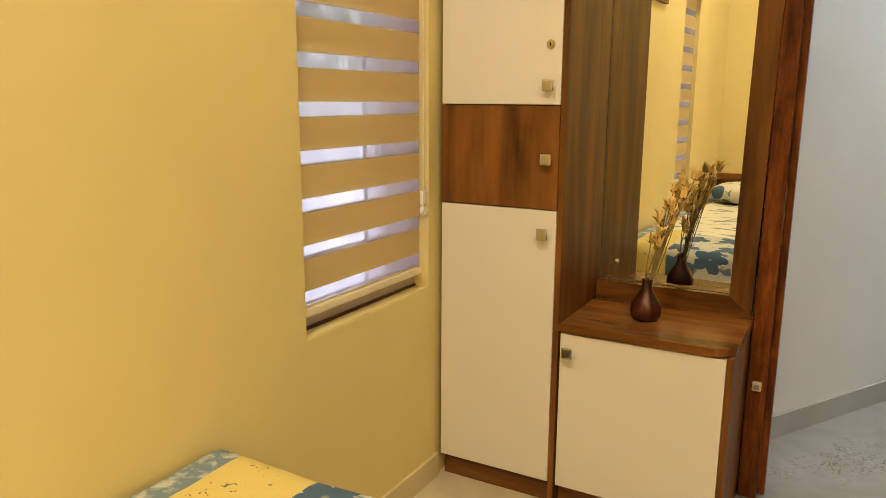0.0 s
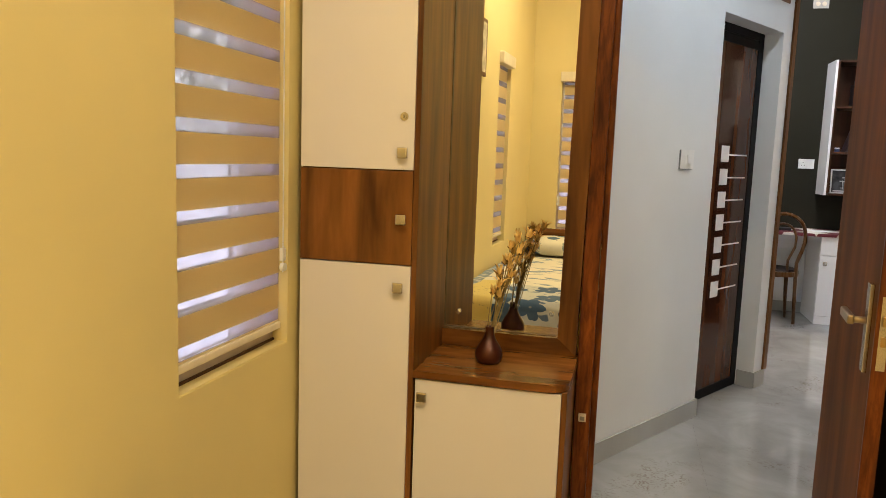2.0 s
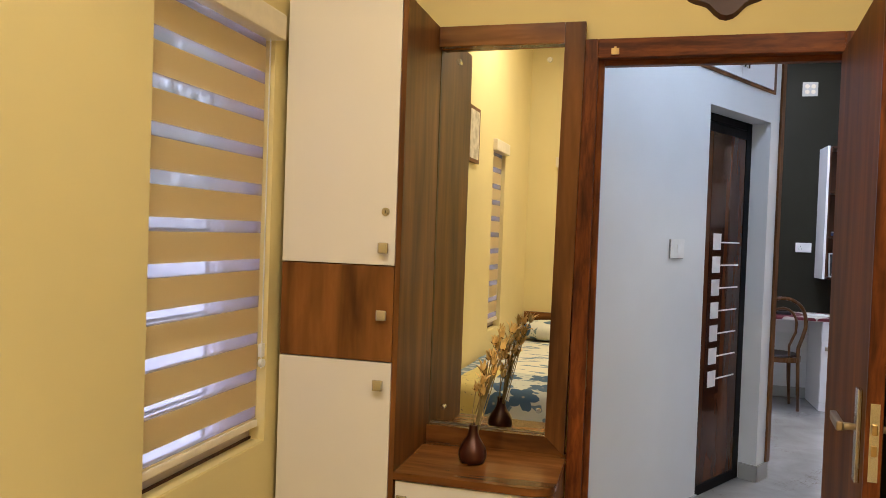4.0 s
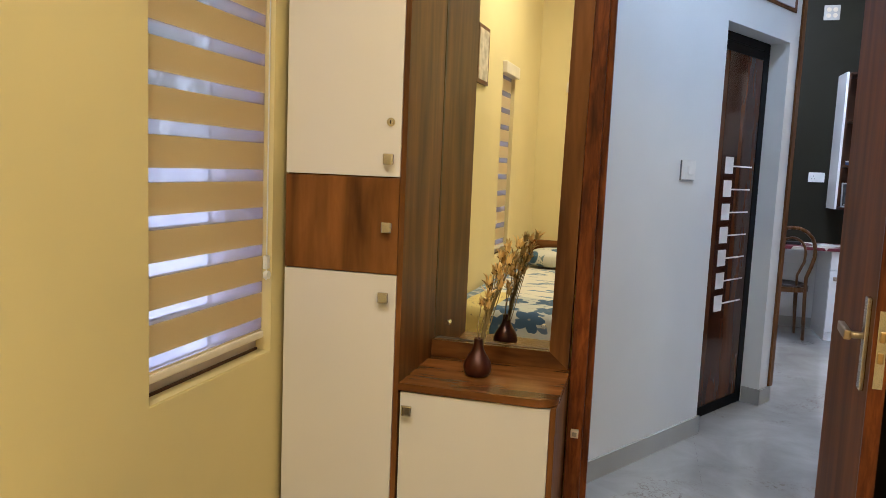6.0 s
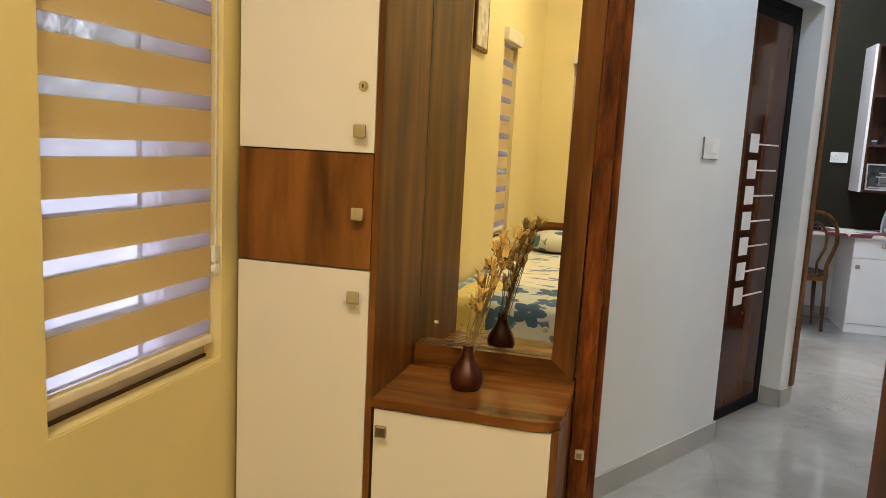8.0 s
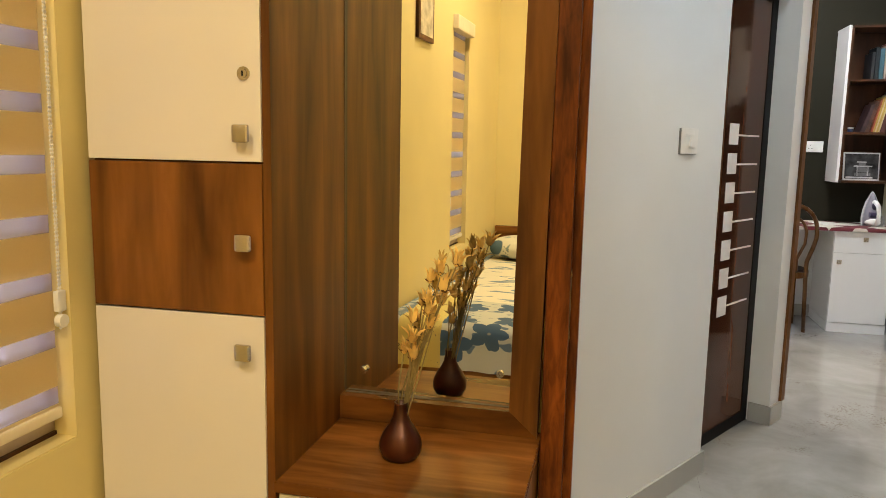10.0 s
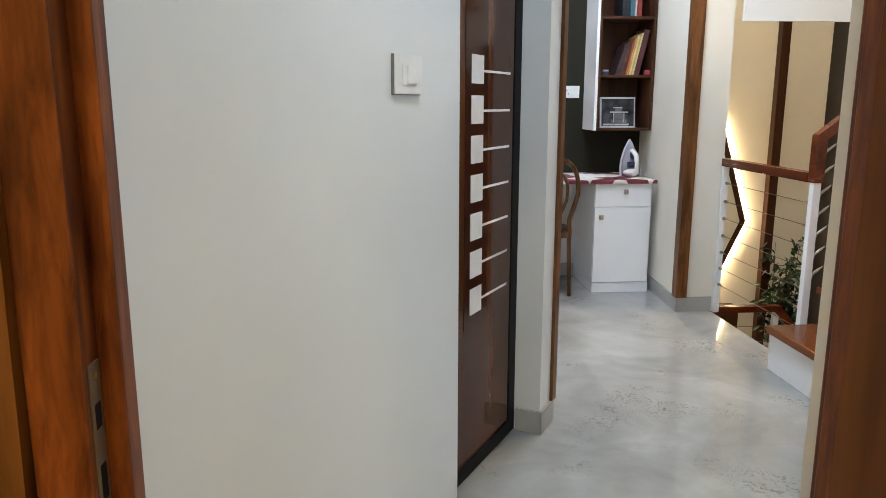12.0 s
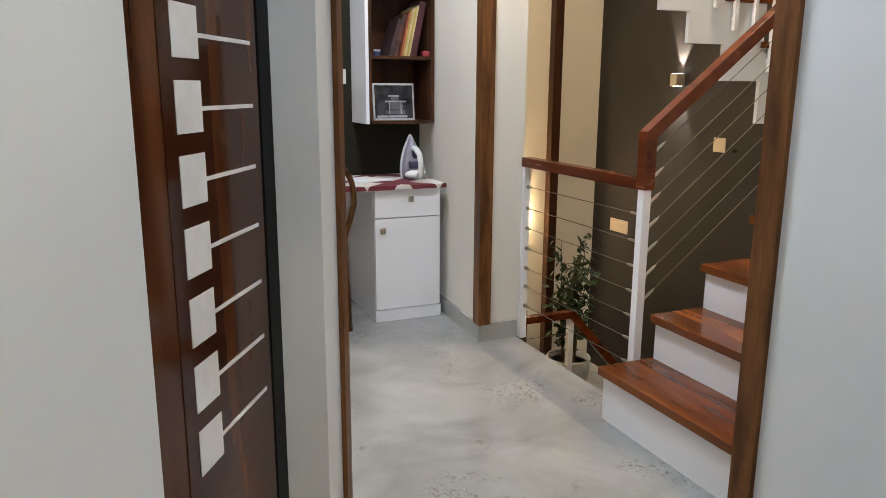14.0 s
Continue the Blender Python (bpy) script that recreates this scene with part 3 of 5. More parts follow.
d2 = boxpart("drawer", wardrobe, WALNUT, (WX0 + 0.006, WX1 - 0.019, WY0, WY0 + 0.02, 0.990, 1.302), 0.0015, "walnut drawer front")
d3 = boxpart("lower_door", wardrobe, LAMINATE, (WX0 + 0.006, WX1 - 0.019, WY0, WY0 + 0.02, 0.088, 0.986), 0.0015, "white laminate door")


def square_knob(parent, x, y, z, mat=NICKEL, size=0.018):
    b2 = bmesh.new()
    cyl(b2, (x, y, z), (x, y - 0.018, z), 0.006, None, 12)
    box(b2, x - size, x + size, y - 0.026, y - 0.016, z - size, z + size, 0.005)
    part("knob", b2, mat, parent, "square brushed metal knob")


def key_lock(parent, x, y, z):
    b2 = bmesh.new()
    cyl(b2, (x, y, z), (x, y - 0.004, z), 0.0135, None, 24)
    cyl(b2, (x, y - 0.004, z), (x, y - 0.007, z), 0.0085, None, 20)
    lk = part("lock", b2, NICKEL, parent, "round metal cam lock")
    b2 = bmesh.new()
    box(b2, x - 0.0015, x + 0.0015, y - 0.0078, y - 0.0071, z - 0.005, z + 0.005)
    part("keyhole", b2, BLACK, lk)


square_knob(d1, -0.773, WY0, 1.362)
key_lock(d1, -0.774, WY0, 1.480)
square_knob(d2, -0.772, WY0, 1.143)
square_knob(d3, -0.777, WY0, 0.914)

dresser = thing("dresser", "walnut dressing table with a white door and long mirror", "dressing table", "", (-0.46, 2.4, 0))
DX0, DX1 = -0.719, -0.200
boxpart("carcass", dresser, WALNUT, (DX0 + 0.004, DX1 - 0.018, WY0 + 0.028, WY1, 0.078, 0.606))
boxpart("side_panel", dresser, WALNUT, (DX1 - 0.018, DX1, WY0 + 0.010, WY1, 0.0, 0.606), 0.001)
boxpart("plinth", dresser, WALNUT_X, (DX0 + 0.004, DX1 - 0.018, WY0 + 0.045, WY1, 0.0, 0.076))
dd = boxpart("door", dresser, LAMINATE, (DX0 + 0.006, DX1 - 0.019, WY0 + 0.006, WY0 + 0.026, 0.080, 0.602), 0.0015, "white laminate door")
square_knob(dd, -0.684, WY0 + 0.006, 0.545)
# worktop with one rounded corner
outline = [(DX0, WY1), (DX0, WY0 - 0.004)]
for k in range(9):
    a = math.pi / 2 * k / 8
    outline.append((DX1 + 0.004 - 0.07 + 0.07 * math.sin(a), WY0 - 0.004 + 0.07 - 0.07 * math.cos(a)))
outline.append((DX1 + 0.004, WY1))
bm = bmesh.new()
prism(bm, outline, 0.608, 0.633)
bmesh.ops.bevel(bm, geom=[e for e in bm.edges if abs(e.verts[0].co.z - e.verts[1].co.z) < 1e-5], offset=0.002, segments=2, affect="EDGES")
part("worktop", bm, WALNUT_X, dresser, "walnut top with a rounded corner")


def lean_to(b2):
    """The mirror and its side board hang a little out of true."""
    for v in b2.verts:
        v.co.x += 0.013 * (v.co.z - 1.35)


MF, MY = 2.598, 2.615
MX0, MX1, MZ0, MZ1 = -0.7305, -0.259, 0.694, 2.113


def board_xz(outline, y0, y1):
    """A flat board with the given outline in x and z."""
    b2 = bmesh.new()
    front = [b2.verts.new((x, y0, z)) for x, z in outline]
    back = [b2.verts.new((x, y1, z)) for x, z in outline]
    b2.faces.new(front)
    b2.faces.new(back[::-1])
    for i in range(len(outline)):
        j = (i + 1) % len(outline)
        b2.faces.new((front[i], back[i], back[j], front[j]))
    return b2


XI, XO = MX1 - 0.006, DX1 + 0.006
bm = board_xz([(XO, 0.6345), (XO, 2.182), (XI, 2.182), (XI, MZ0 + 0.003)], MF - 0.022, WY1)
lean_to(bm)
part("frame_side", bm, WALNUT, dresser)
boxpart("frame_top", dresser, WALNUT_X, (-0.7185, MX1 + 0.003, MF - 0.023, WY1, MZ1 - 0.004, 2.182), 0.0015)
bm = board_xz([(-0.7185, 0.634), (XO - 0.0095, 0.634), (XI - 0.0088, MZ0 + 0.002), (-0.7185, MZ0 + 0.002)], MF - 0.021, WY1)
part("frame_bottom", bm, WALNUT_X, dresser)
bm = bmesh.new()
mirror_m = Matrix.Translation((-0.49, MY, 0)) @ Matrix.Rotation(radians(-1.55), 4, "Z") @ Matrix.Translation((0.49, -MY, 0))
box(bm, MX0, MX1, MY, MY + 0.004, MZ0, MZ1, 0.0, mirror_m)
lean_to(bm)
part("mirror", bm, MIRROR, dresser, "tall clear mirror")
EDGE = plain("mirror_glass_edge", (0.09, 0.058, 0.026), 0.6)
boxpart("mirror_edge", dresser, EDGE, (-0.7197, -0.7180, MY - 0.002, MY + 0.0075, MZ0 + 0.003, MZ1 - 0.006), 0.0, "dark edge of the glass")
boxpart("mirror_edge", dresser, EDGE, (-0.714, MX1 - 0.016, MY - 0.010, MY + 0.002, MZ0 + 0.0021, MZ0 + 0.0032), 0.0, "pale polished glass edge")
for x, z in ((-0.650, 2.060), (-0.310, 2.058), (-0.667, 0.757), (-0.303, 0.780)):
    bm = bmesh.new()
    cyl(bm, (x, MY + 0.003, z), (x, MY - 0.012, z), 0.011, 0.009, 20)
    part("mirror_stud", bm, CHROME, dresser, "chrome mirror stud")

# vase with dried flowers
VX, VY, VZ = -0.496, 2.385, 0.6335
vase = thing("vase", "dark copper brown bottle vase on the dressing table", "vase", "", (VX, VY, VZ))
bm = bmesh.new()
prof = [(0.030, 0.0), (0.040, 0.004), (0.0475, 0.018), (0.049, 0.032), (0.046, 0.048), (0.037, 0.066), (0.026, 0.082), (0.0185, 0.098), (0.0155, 0.114), (0.015, 0.128), (0.0165, 0.132), (0.0125, 0.132), (0.012, 0.11), (0.014, 0.09)]
lathe(bm, [(r, VZ + z) for r, z in prof], VX, VY, 40)
part("body", bm, plain("copper_brown_lacquer", (0.062, 0.015, 0.0065), 0.33, 0.35, 0.3), vase, "", True)

rng = random.Random(7)
STEM = plain("dry_stem", (0.27, 0.20, 0.075), 0.8, 0, 0.25)
PETAL = plain("dry_petal", (0.70, 0.48, 0.155), 0.8, 0, 0.35)
flowers = thing("dried_flowers", "bunch of straw coloured dried flowers in the vase", "dried flowers", "", (VX, VY, VZ + 0.10))


def bloom(bm, c, axis, size):
    """A dry flower: a closed cup of curved petals whose pointed tips turn out."""
    q = axis.to_track_quat("Z", "Y").to_matrix()
    rows = ((0.0, 0.06, 1.0), (0.14, 0.20, 1.0), (0.36, 0.27, 0.95), (0.62, 0.29, 0.72), (0.84, 0.40, 0.42), (1.0, 0.60, 0.05))
    for ring, (n, wide, tall) in enumerate(((5, 1.0, 1.0), (4, 0.72, 1.08))):
        for k in range(n):
            a = k * 2 * math.pi / n + ring * 0.6 + rng.uniform(-0.15, 0.15)
            flare = rng.uniform(0.6, 1.5)
            grow = size * tall * rng.uniform(0.88, 1.1)
            prev = None
            for z, r, w in rows:
                r2 = size * r * wide * (1 + (flare - 1) * z)
                arc = []
                for d in (-1, 0, 1):
                    a2 = a + d * w * 0.62
                    arc.append(bm.verts.new(c + q @ Vector((r2 * math.cos(a2), r2 * math.sin(a2), grow * z - (0.02 * size if d else 0)))))
                if prev:
                    for m2 in (0, 1):
                        bm.faces.new((prev[m2], prev[m2 + 1], arc[m2 + 1], arc[m2]))
                prev = arc


HEADS = 20
BRACT = plain("dry_bract", (0.16, 0.085, 0.025), 0.85, 0, 0.3)
for i in range(HEADS):
    u = (i + 0.5) / HEADS
    reach = 0.10 + 0.24 * u ** 0.9
    lean = 0.010 + 0.084 * u + 0.021 * math.sin(i * 2.4)
    tip = Vector((VX + lean, VY + 0.030 * (0.4 + u) + 0.026 * math.cos(i * 2.4), VZ + 0.112 + reach + rng.uniform(-0.008, 0.008)))
    base = Vector((VX + rng.uniform(-0.007, 0.007), VY + rng.uniform(-0.007, 0.007), VZ + 0.06))
    midp = base.lerp(tip, 0.5) + Vector((rng.uniform(-0.008, 0.008), rng.uniform(-0.008, 0.008), 0.012))
    bm = bmesh.new()
    pts = [base.lerp(midp, k / 4) if k <= 4 else midp.lerp(tip, (k - 4) / 4) for k in range(9)]
    tube(bm, pts, 0.0017, 6)
    st = part("stem", bm, STEM, flowers)
    ax = (tip - midp).normalized()
    bm = bmesh.new()
    bloom(bm, tip, (ax + Vector((rng.uniform(-0.35, 0.45), rng.uniform(-0.4, 0.4), 0.1))).normalized(), rng.uniform(0.032, 0.040))
    part("flower_head", bm, PETAL, st, "", True)
    bm = bmesh.new()
    q = ax.to_track_quat("Z", "Y").to_matrix()
    for k in range(4):
        a = k * math.pi / 2 + rng.uniform(-0.4, 0.4)
        out, side = Vector((math.cos(a), math.sin(a), 0)), Vector((-math.sin(a), math.cos(a), 0))
        ring = [out * 0.001 - side * 0.002, out * 0.008 - side * 0.005 + Vector((0, 0, 0.005)), out * 0.017 + Vector((0, 0, 0.010)), out * 0.008 + side * 0.005 + Vector((0, 0, 0.005)), out * 0.001 + side * 0.002]
        bm.faces.new([bm.verts.new(tip + q @ p2) for p2 in ring])
    part("bract", bm, BRACT, st)

# made-up near-black wardrobe in place of the shadow behind the opened door
dw = thing("shadow_wardrobe", "near-black wardrobe shape put in for shadow behind the opened door", "wardrobe", "", (1.2, 1.9, 0))
boxpart("carcass", dw, SHADOW_WOOD, (0.82, 1.42, 1.25, 2.615, 0.0, 2.1), 0.003)
for y0, y1 in ((1.255, 1.93), (1.935, 2.61)):
    boxpart("door", dw, SHADOW_WOOD, (0.80, 0.819, y0, y1, 0.08, 2.095), 0.002)

# bed
bed = thing("bed", "single wooden bed pushed against the window wall", "bed", "", (-0.69, 0.1, 0))
BX0, BX1, BY0, BY1 = -1.145, -0.24, -1.205, 1.215
boxpart("side_rail", bed, WALNUT, (BX1 - 0.03, BX1, BY0 + 0.04, BY1 - 0.03, 0.24, 0.33), 0.003)
boxpart("side_rail", bed, WALNUT, (BX0, BX0 + 0.03, BY0 + 0.04, BY1 - 0.03, 0.24, 0.33), 0.003)
boxpart("foot_rail", bed, WALNUT_X, (BX0, BX1, BY1 - 0.03, BY1, 0.285, 0.33), 0.003)
boxpart("headboard", bed, WALNUT_X, (BX0, BX1, BY0 - 0.04, BY0, 0.10, 0.74), 0.006)
boxpart("slat_base", bed, WALNUT_X, (BX0 + 0.03, BX1 - 0.03, BY0 + 0.01, BY1 - 0.03, 0.26, 0.30))
for x in (BX0 + 0.01, BX1 - 0.07):
    for y in (BY0 + 0.01, BY1 - 0.075):
        boxpart("leg", bed, WALNUT, (x, x + 0.06, y, y + 0.06, 0.0, 0.24), 0.003)


def bed_cloth():
    m, nt, b = material("printed_bed_cover", 0.85)
    tc = nt.nodes.new("ShaderNodeTexCoord")
    sep = nt.nodes.new("ShaderNodeSeparateXYZ")
    nt.links.new(tc.outputs["Object"], sep.inputs[0])

    def step(sock, edge, lessthan=False):
        n = nt.nodes.new("ShaderNodeMath")
        n.operation = "LESS_THAN" if lessthan else "GREATER_THAN"
        nt.links.new(sock, n.inputs[0])
        n.inputs[1].default_value = edge
        return n.outputs[0]

    v = coords(nt)
    # cream ground with short blue dashes
    dash = noise_tex(nt, coords(nt, (4.2, 15, 4.2)), 1.6, 1, 0.4)
    cream = ramp(nt, dash, [(0.60, (0.70, 0.66, 0.52)), (0.62, (0.19, 0.26, 0.33))])
    # pale blue ground with large leaves and flowers
    def calc(op, a, c=0.0):
        n = nt.nodes.new("ShaderNodeMath")
        n.operation = op
        for sock, val in ((n.inputs[0], a), (n.inputs[1], c)):
            if isinstance(val, float):
                sock.default_value = val
            else:
                nt.links.new(val, sock)
        return n.outputs[0]

    flat = nt.nodes.new("ShaderNodeCombineXYZ")
    nt.links.new(sep.outputs["X"], flat.inputs[0])
    nt.links.new(calc("SUBTRACT", sep.outputs["Y"], sep.outputs["Z"]), flat.inputs[1])
    vor = nt.nodes.new("ShaderNodeTexVoronoi")
    vor.voronoi_dimensions = "2D"
    vor.inputs["Scale"].default_value = 4.4
    vor.inputs["Randomness"].default_value = 0.7
    nt.links.new(flat.outputs[0], vor.inputs["Vector"])
    gap = nt.nodes.new("ShaderNodeVectorMath")
    gap.operation = "SUBTRACT"
    nt.links.new(flat.outputs[0], gap.inputs[0])
    nt.links.new(vor.outputs["Position"], gap.inputs[1])
    gs = nt.nodes.new("ShaderNodeSeparateXYZ")
    nt.links.new(gap.outputs[0], gs.inputs[0])
    petals = calc("ABSOLUTE", calc("COSINE", calc("MULTIPLY", calc("ARCTAN2", gs.outputs["Y"], gs.outputs["X"]), 2.5)))
    reach = calc("ADD", calc("MULTIPLY", petals, 0.17), 0.24)
    inside = calc("SUBTRACT", reach, vor.outputs["Distance"])
    inside = calc("ADD", inside, calc("MULTIPLY", calc("SUBTRACT", noise_tex(nt, v, 30, 2), 0.5), 0.10))
    heart = ramp(nt, vor.outputs["Distance"], [(0.02, (0.30, 0.30, 0.26)), (0.05, (0.055, 0.110, 0.185))])
    ground = ramp(nt, noise_tex(nt, coords(nt, (9, 30, 9)), 1.6, 1, 0.4), [(0.62, (0.52, 0.53, 0.46)), (0.65, (0.12, 0.18, 0.26))])
    mask = nt.nodes.new("ShaderNodeMath")
    mask.operation = "GREATER_THAN"
    mask.inputs[1].default_value = 0.0
    nt.links.new(inside, mask.inputs[0])
    flower = mix(nt, mask.outputs[0], ground, heart)
    yellow = ramp(nt, noise_tex(nt, v, 34, 2, 0.5, 1.5), [(0.66, (0.66, 0.53, 0.17)), (0.70, (0.12, 0.12, 0.10))])
    band = ramp(nt, noise_tex(nt, v, 20, 3), [(0.5, (0.17, 0.23, 0.28)), (0.62, (0.5, 0.5, 0.45))])
    c = mix(nt, step(sep.outputs["Y"], 0.72), cream, flower)
    near = nt.nodes.new("ShaderNodeMath")
    near.operation = "MULTIPLY"
    nt.links.new(step(sep.outputs["X"], -0.865, True), near.inputs[0])
    nt.links.new(step(sep.outputs["Y"], 0.62), near.inputs[1])
    c = mix(nt, near.outputs[0], c, yellow)
    c = mix(nt, step(sep.outputs["X"], -1.075, True), c, band)
    nt.links.new(c, b.inputs["Base Color"])
    bump(nt, b, noise_tex(nt, v, 9, 4), 0.5, 0.01)
    return m


CLOTH = bed_cloth()
bm = bmesh.new()
box(bm, BX0 + 0.01, BX1 - 0.01, BY0 + 0.01, BY1 - 0.02, 0.302, 0.50, 0.03)
part("mattress", bm, plain("mattress_cloth", (0.6, 0.58, 0.5), 0.9), bed)


def drape(x0, x1, y0, y1, ztop, zlow, seed):
    """A cover that lies over the mattress and hangs a little at its foot and side."""
    b2 = bmesh.new()
    nx, ny = 40, 80
    grid = []
    for i in range(nx + 1):
        row = []
        for j in range(ny + 1):
            u, w = i / nx, j / ny
            x, y = x0 + (x1 - x0) * u, y0 + (y1 - y0) * w
            z = ztop + 0.008 * noise.noise(Vector((x * 5, y * 5, seed))) + 0.004 * noise.noise(Vector((x * 17, y * 17, seed)))
            ex = max(0.0, x - (x1 - 0.05)) / 0.05
            ey = max(0.0, y - (y1 - 0.05)) / 0.05
            e = min(1.0, math.hypot(ex, ey))
            z -= 0.05 * (1 - math.sqrt(max(0, 1 - e * e)))
            row.append(b2.verts.new((x, y, z)))
        grid.append(row)
    for i in range(nx):
        for j in range(ny):
            b2.faces.new((grid[i][j], grid[i + 1][j], grid[i + 1][j + 1], grid[i][j + 1]))
    # hanging hem
    edge = [grid[i][ny] for i in range(nx)] + [grid[nx][ny]] + [grid[nx][j] for j in range(ny - 1, -1, -1)]
    prev = edge
    for k in range(1, 7):
        cur = []
        for q, v in enumerate(edge):
            f = k / 6
            out = Vector((0, 1, 0)) if q < nx else Vector((1, 0, 0))
            wave = 0.006 * math.sin(q * 0.9) * f
            cur.append(b2.verts.new(v.co + out * (0.004 + wave) + Vector((0, 0, -(v.co.z - zlow) * f))))
        for q in range(len(edge) - 1):
            b2.faces.new((prev[q], prev[q + 1], cur[q + 1], cur[q]))
        prev = cur
    return b2


cover = drape(BX0 + 0.003, BX1 + 0.004, BY0 + 0.02, BY1 + 0.006, 0.548, 0.33, 3)
single("bed_cover", cover, CLOTH, "printed bed cover in cream, yellow and blue", "bed cover", "", True)
pb = bmesh.new()
bmesh.ops.create_uvsphere(pb, u_segments=40, v_segments=24, radius=1.0)
for v in pb.verts:
    def se(c, p):
        return math.copysign(abs(c) ** p, c)
    v.co = Vector((-0.73 + 0.36 * se(v.co.x, 0.55), -0.86 + 0.22 * se(v.co.y, 0.55), 0.630 + 0.078 * se(v.co.z, 0.8)))
    v.co.z += 0.008 * noise.noise(v.co * 7)


def pillow_print():
    m, nt, b = material("pillow_print", 0.85)
    v = coords(nt)
    vor = nt.nodes.new("ShaderNodeTexVoronoi")
    vor.inputs["Scale"].default_value = 5.0
    nt.links.new(v, vor.inputs["Vector"])
    a = ramp(nt, vor.outputs["Distance"], [(0.34, (0.06, 0.125, 0.20)), (0.38, (0.68, 0.66, 0.54))])
    d = ramp(nt, noise_tex(nt, v, 16, 2), [(0.62, (1, 1, 1)), (0.65, (0.3, 0.4, 0.5))])
    nt.links.new(mix(nt, 1.0, a, d, "MULTIPLY"), b.inputs["Base Color"])
    bump(nt, b, noise_tex(nt, v, 9, 4), 0.4, 0.01)
    return m


pillow_cloth = pillow_print()
single("pillow", pb, pillow_cloth, "plump pillow in a blue printed case on the bed", "pillow", "", True)

# wall picture and carved ornament
pic = thing("picture_frame", "small framed picture hung on the yellow wall", "picture", "", (LEFT, 0.63, 2.07))
boxpart("frame", pic, TRIM_WOOD, (LEFT + 0.0005, LEFT + 0.018, 0.50, 0.76, 1.885, 2.25), 0.003)
boxpart("print", pic, plain("faded_print", (0.55, 0.48, 0.35), 0.6, 0, 0.3), (LEFT + 0.018, LEFT + 0.0195, 0.525, 0.735, 1.91, 2.225))
orn = thing("wall_ornament", "dark carved wooden ornament above the doorway", "wall ornament", "", (0.285, FRONT, 2.26))
bm = bmesh.new()
pts = []
for k in range(40):
    a = k * 2 * math.pi / 40
    r = 0.112 + 0.014 * math.cos(5 * a)
    pts.append((0.285 + r * math.sin(a) * 1.15, 2.306 - r * math.cos(a)))
lo = [bm.verts.new((x, FRONT - 0.0005, z)) for x, z in pts]
hi = [bm.verts.new((0.285 + (x - 0.285) * 0.9, FRONT - 0.022, 2.306 + (z - 2.306) * 0.9)) for x, z in pts]
bm.faces.new(hi)
bm.faces.new(lo[::-1])
for k in range(40):
    bm.faces.new((lo[k], lo[(k + 1) % 40], hi[(k + 1) % 40], hi[k]))
part("plaque", bm, plain("dark_carved_wood", (0.05, 0.012, 0.012), 0.4), orn)
bm = bmesh.new()
bmesh.ops.create_uvsphere(bm, u_segments=20, v_segments=12, radius=0.035, matrix=Matrix.Translation((0.285, FRONT - 0.022, 2.306)) @ Matrix.Diagonal((1, 0.5, 1, 1)))
part("boss", bm, plain("dark_carved_boss", (0.04, 0.010, 0.010), 0.35), orn, "", True)
# ---- ceiling fixtures, unseen, added to match the area lamps ----
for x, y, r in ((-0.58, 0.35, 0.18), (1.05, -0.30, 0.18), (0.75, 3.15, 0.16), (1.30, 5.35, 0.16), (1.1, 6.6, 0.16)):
    lamp = thing("added_ceiling_light", "unseen round white ceiling light, added to light the room", "ceiling light", "ceiling lights", (x, y, CEIL))
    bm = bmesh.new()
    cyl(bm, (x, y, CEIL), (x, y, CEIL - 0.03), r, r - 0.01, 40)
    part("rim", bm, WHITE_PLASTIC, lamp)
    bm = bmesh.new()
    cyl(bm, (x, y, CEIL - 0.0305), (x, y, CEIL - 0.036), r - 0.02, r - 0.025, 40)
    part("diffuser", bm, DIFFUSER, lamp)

# ---- hall: bathroom door, loft cupboard, switch ----
bath = tagged(new("door_2"), "glossy brown bathroom door with white squares in a black frame", "door", "", "structure")
bath.matrix_world = SLANT


def local_box(name, parent, mat, dims, bevel=0.0, label=""):
    """A box in the coordinates of the slanting wall."""
    bm = bmesh.new()
    box(bm, *dims, bevel)
    ob = new(name, mesh_of(name, bm, mat))
    ob.parent = parent
    if label:
        ob["label"] = label
    return ob


O1 = 0.112
fr = local_box("door_frame", bath, BLACK, (0.695, RECESS - 0.001, O1 - 0.003, O1 + 0.05, 0.0, 2.130), 0.002, "black metal door frame")
local_box("frame_top", fr, BLACK, (0.052, 0.6945, O1 - 0.003, O1 + 0.05, 2.085, 2.130), 0.002)
local_box("frame_left", fr, BLACK, (0.001, 0.0515, O1 - 0.003, O1 + 0.05, 0.0, 2.130), 0.002)
panel = local_box("leaf", bath, BATH_WOOD, (0.056, 0.690, O1, O1 + 0.03, 0.062, 2.080), 0.001)
local_box("bottom_rail", bath, BLACK, (0.056, 0.690, O1 - 0.006, O1 + 0.032, 0.004, 0.061), 0.001, "black kick rail")
local_box("top_rail", bath, BLACK, (0.056, 0.690, O1 - 0.004, O1 - 0.0002, 2.03, 2.0795), 0.0005)
local_box("dark_band", panel, BATH_DARK, (0.275, 0.455, O1 - 0.0018, O1 - 0.0002, 0.552, 2.029), 0.0, "darker vertical inlay")
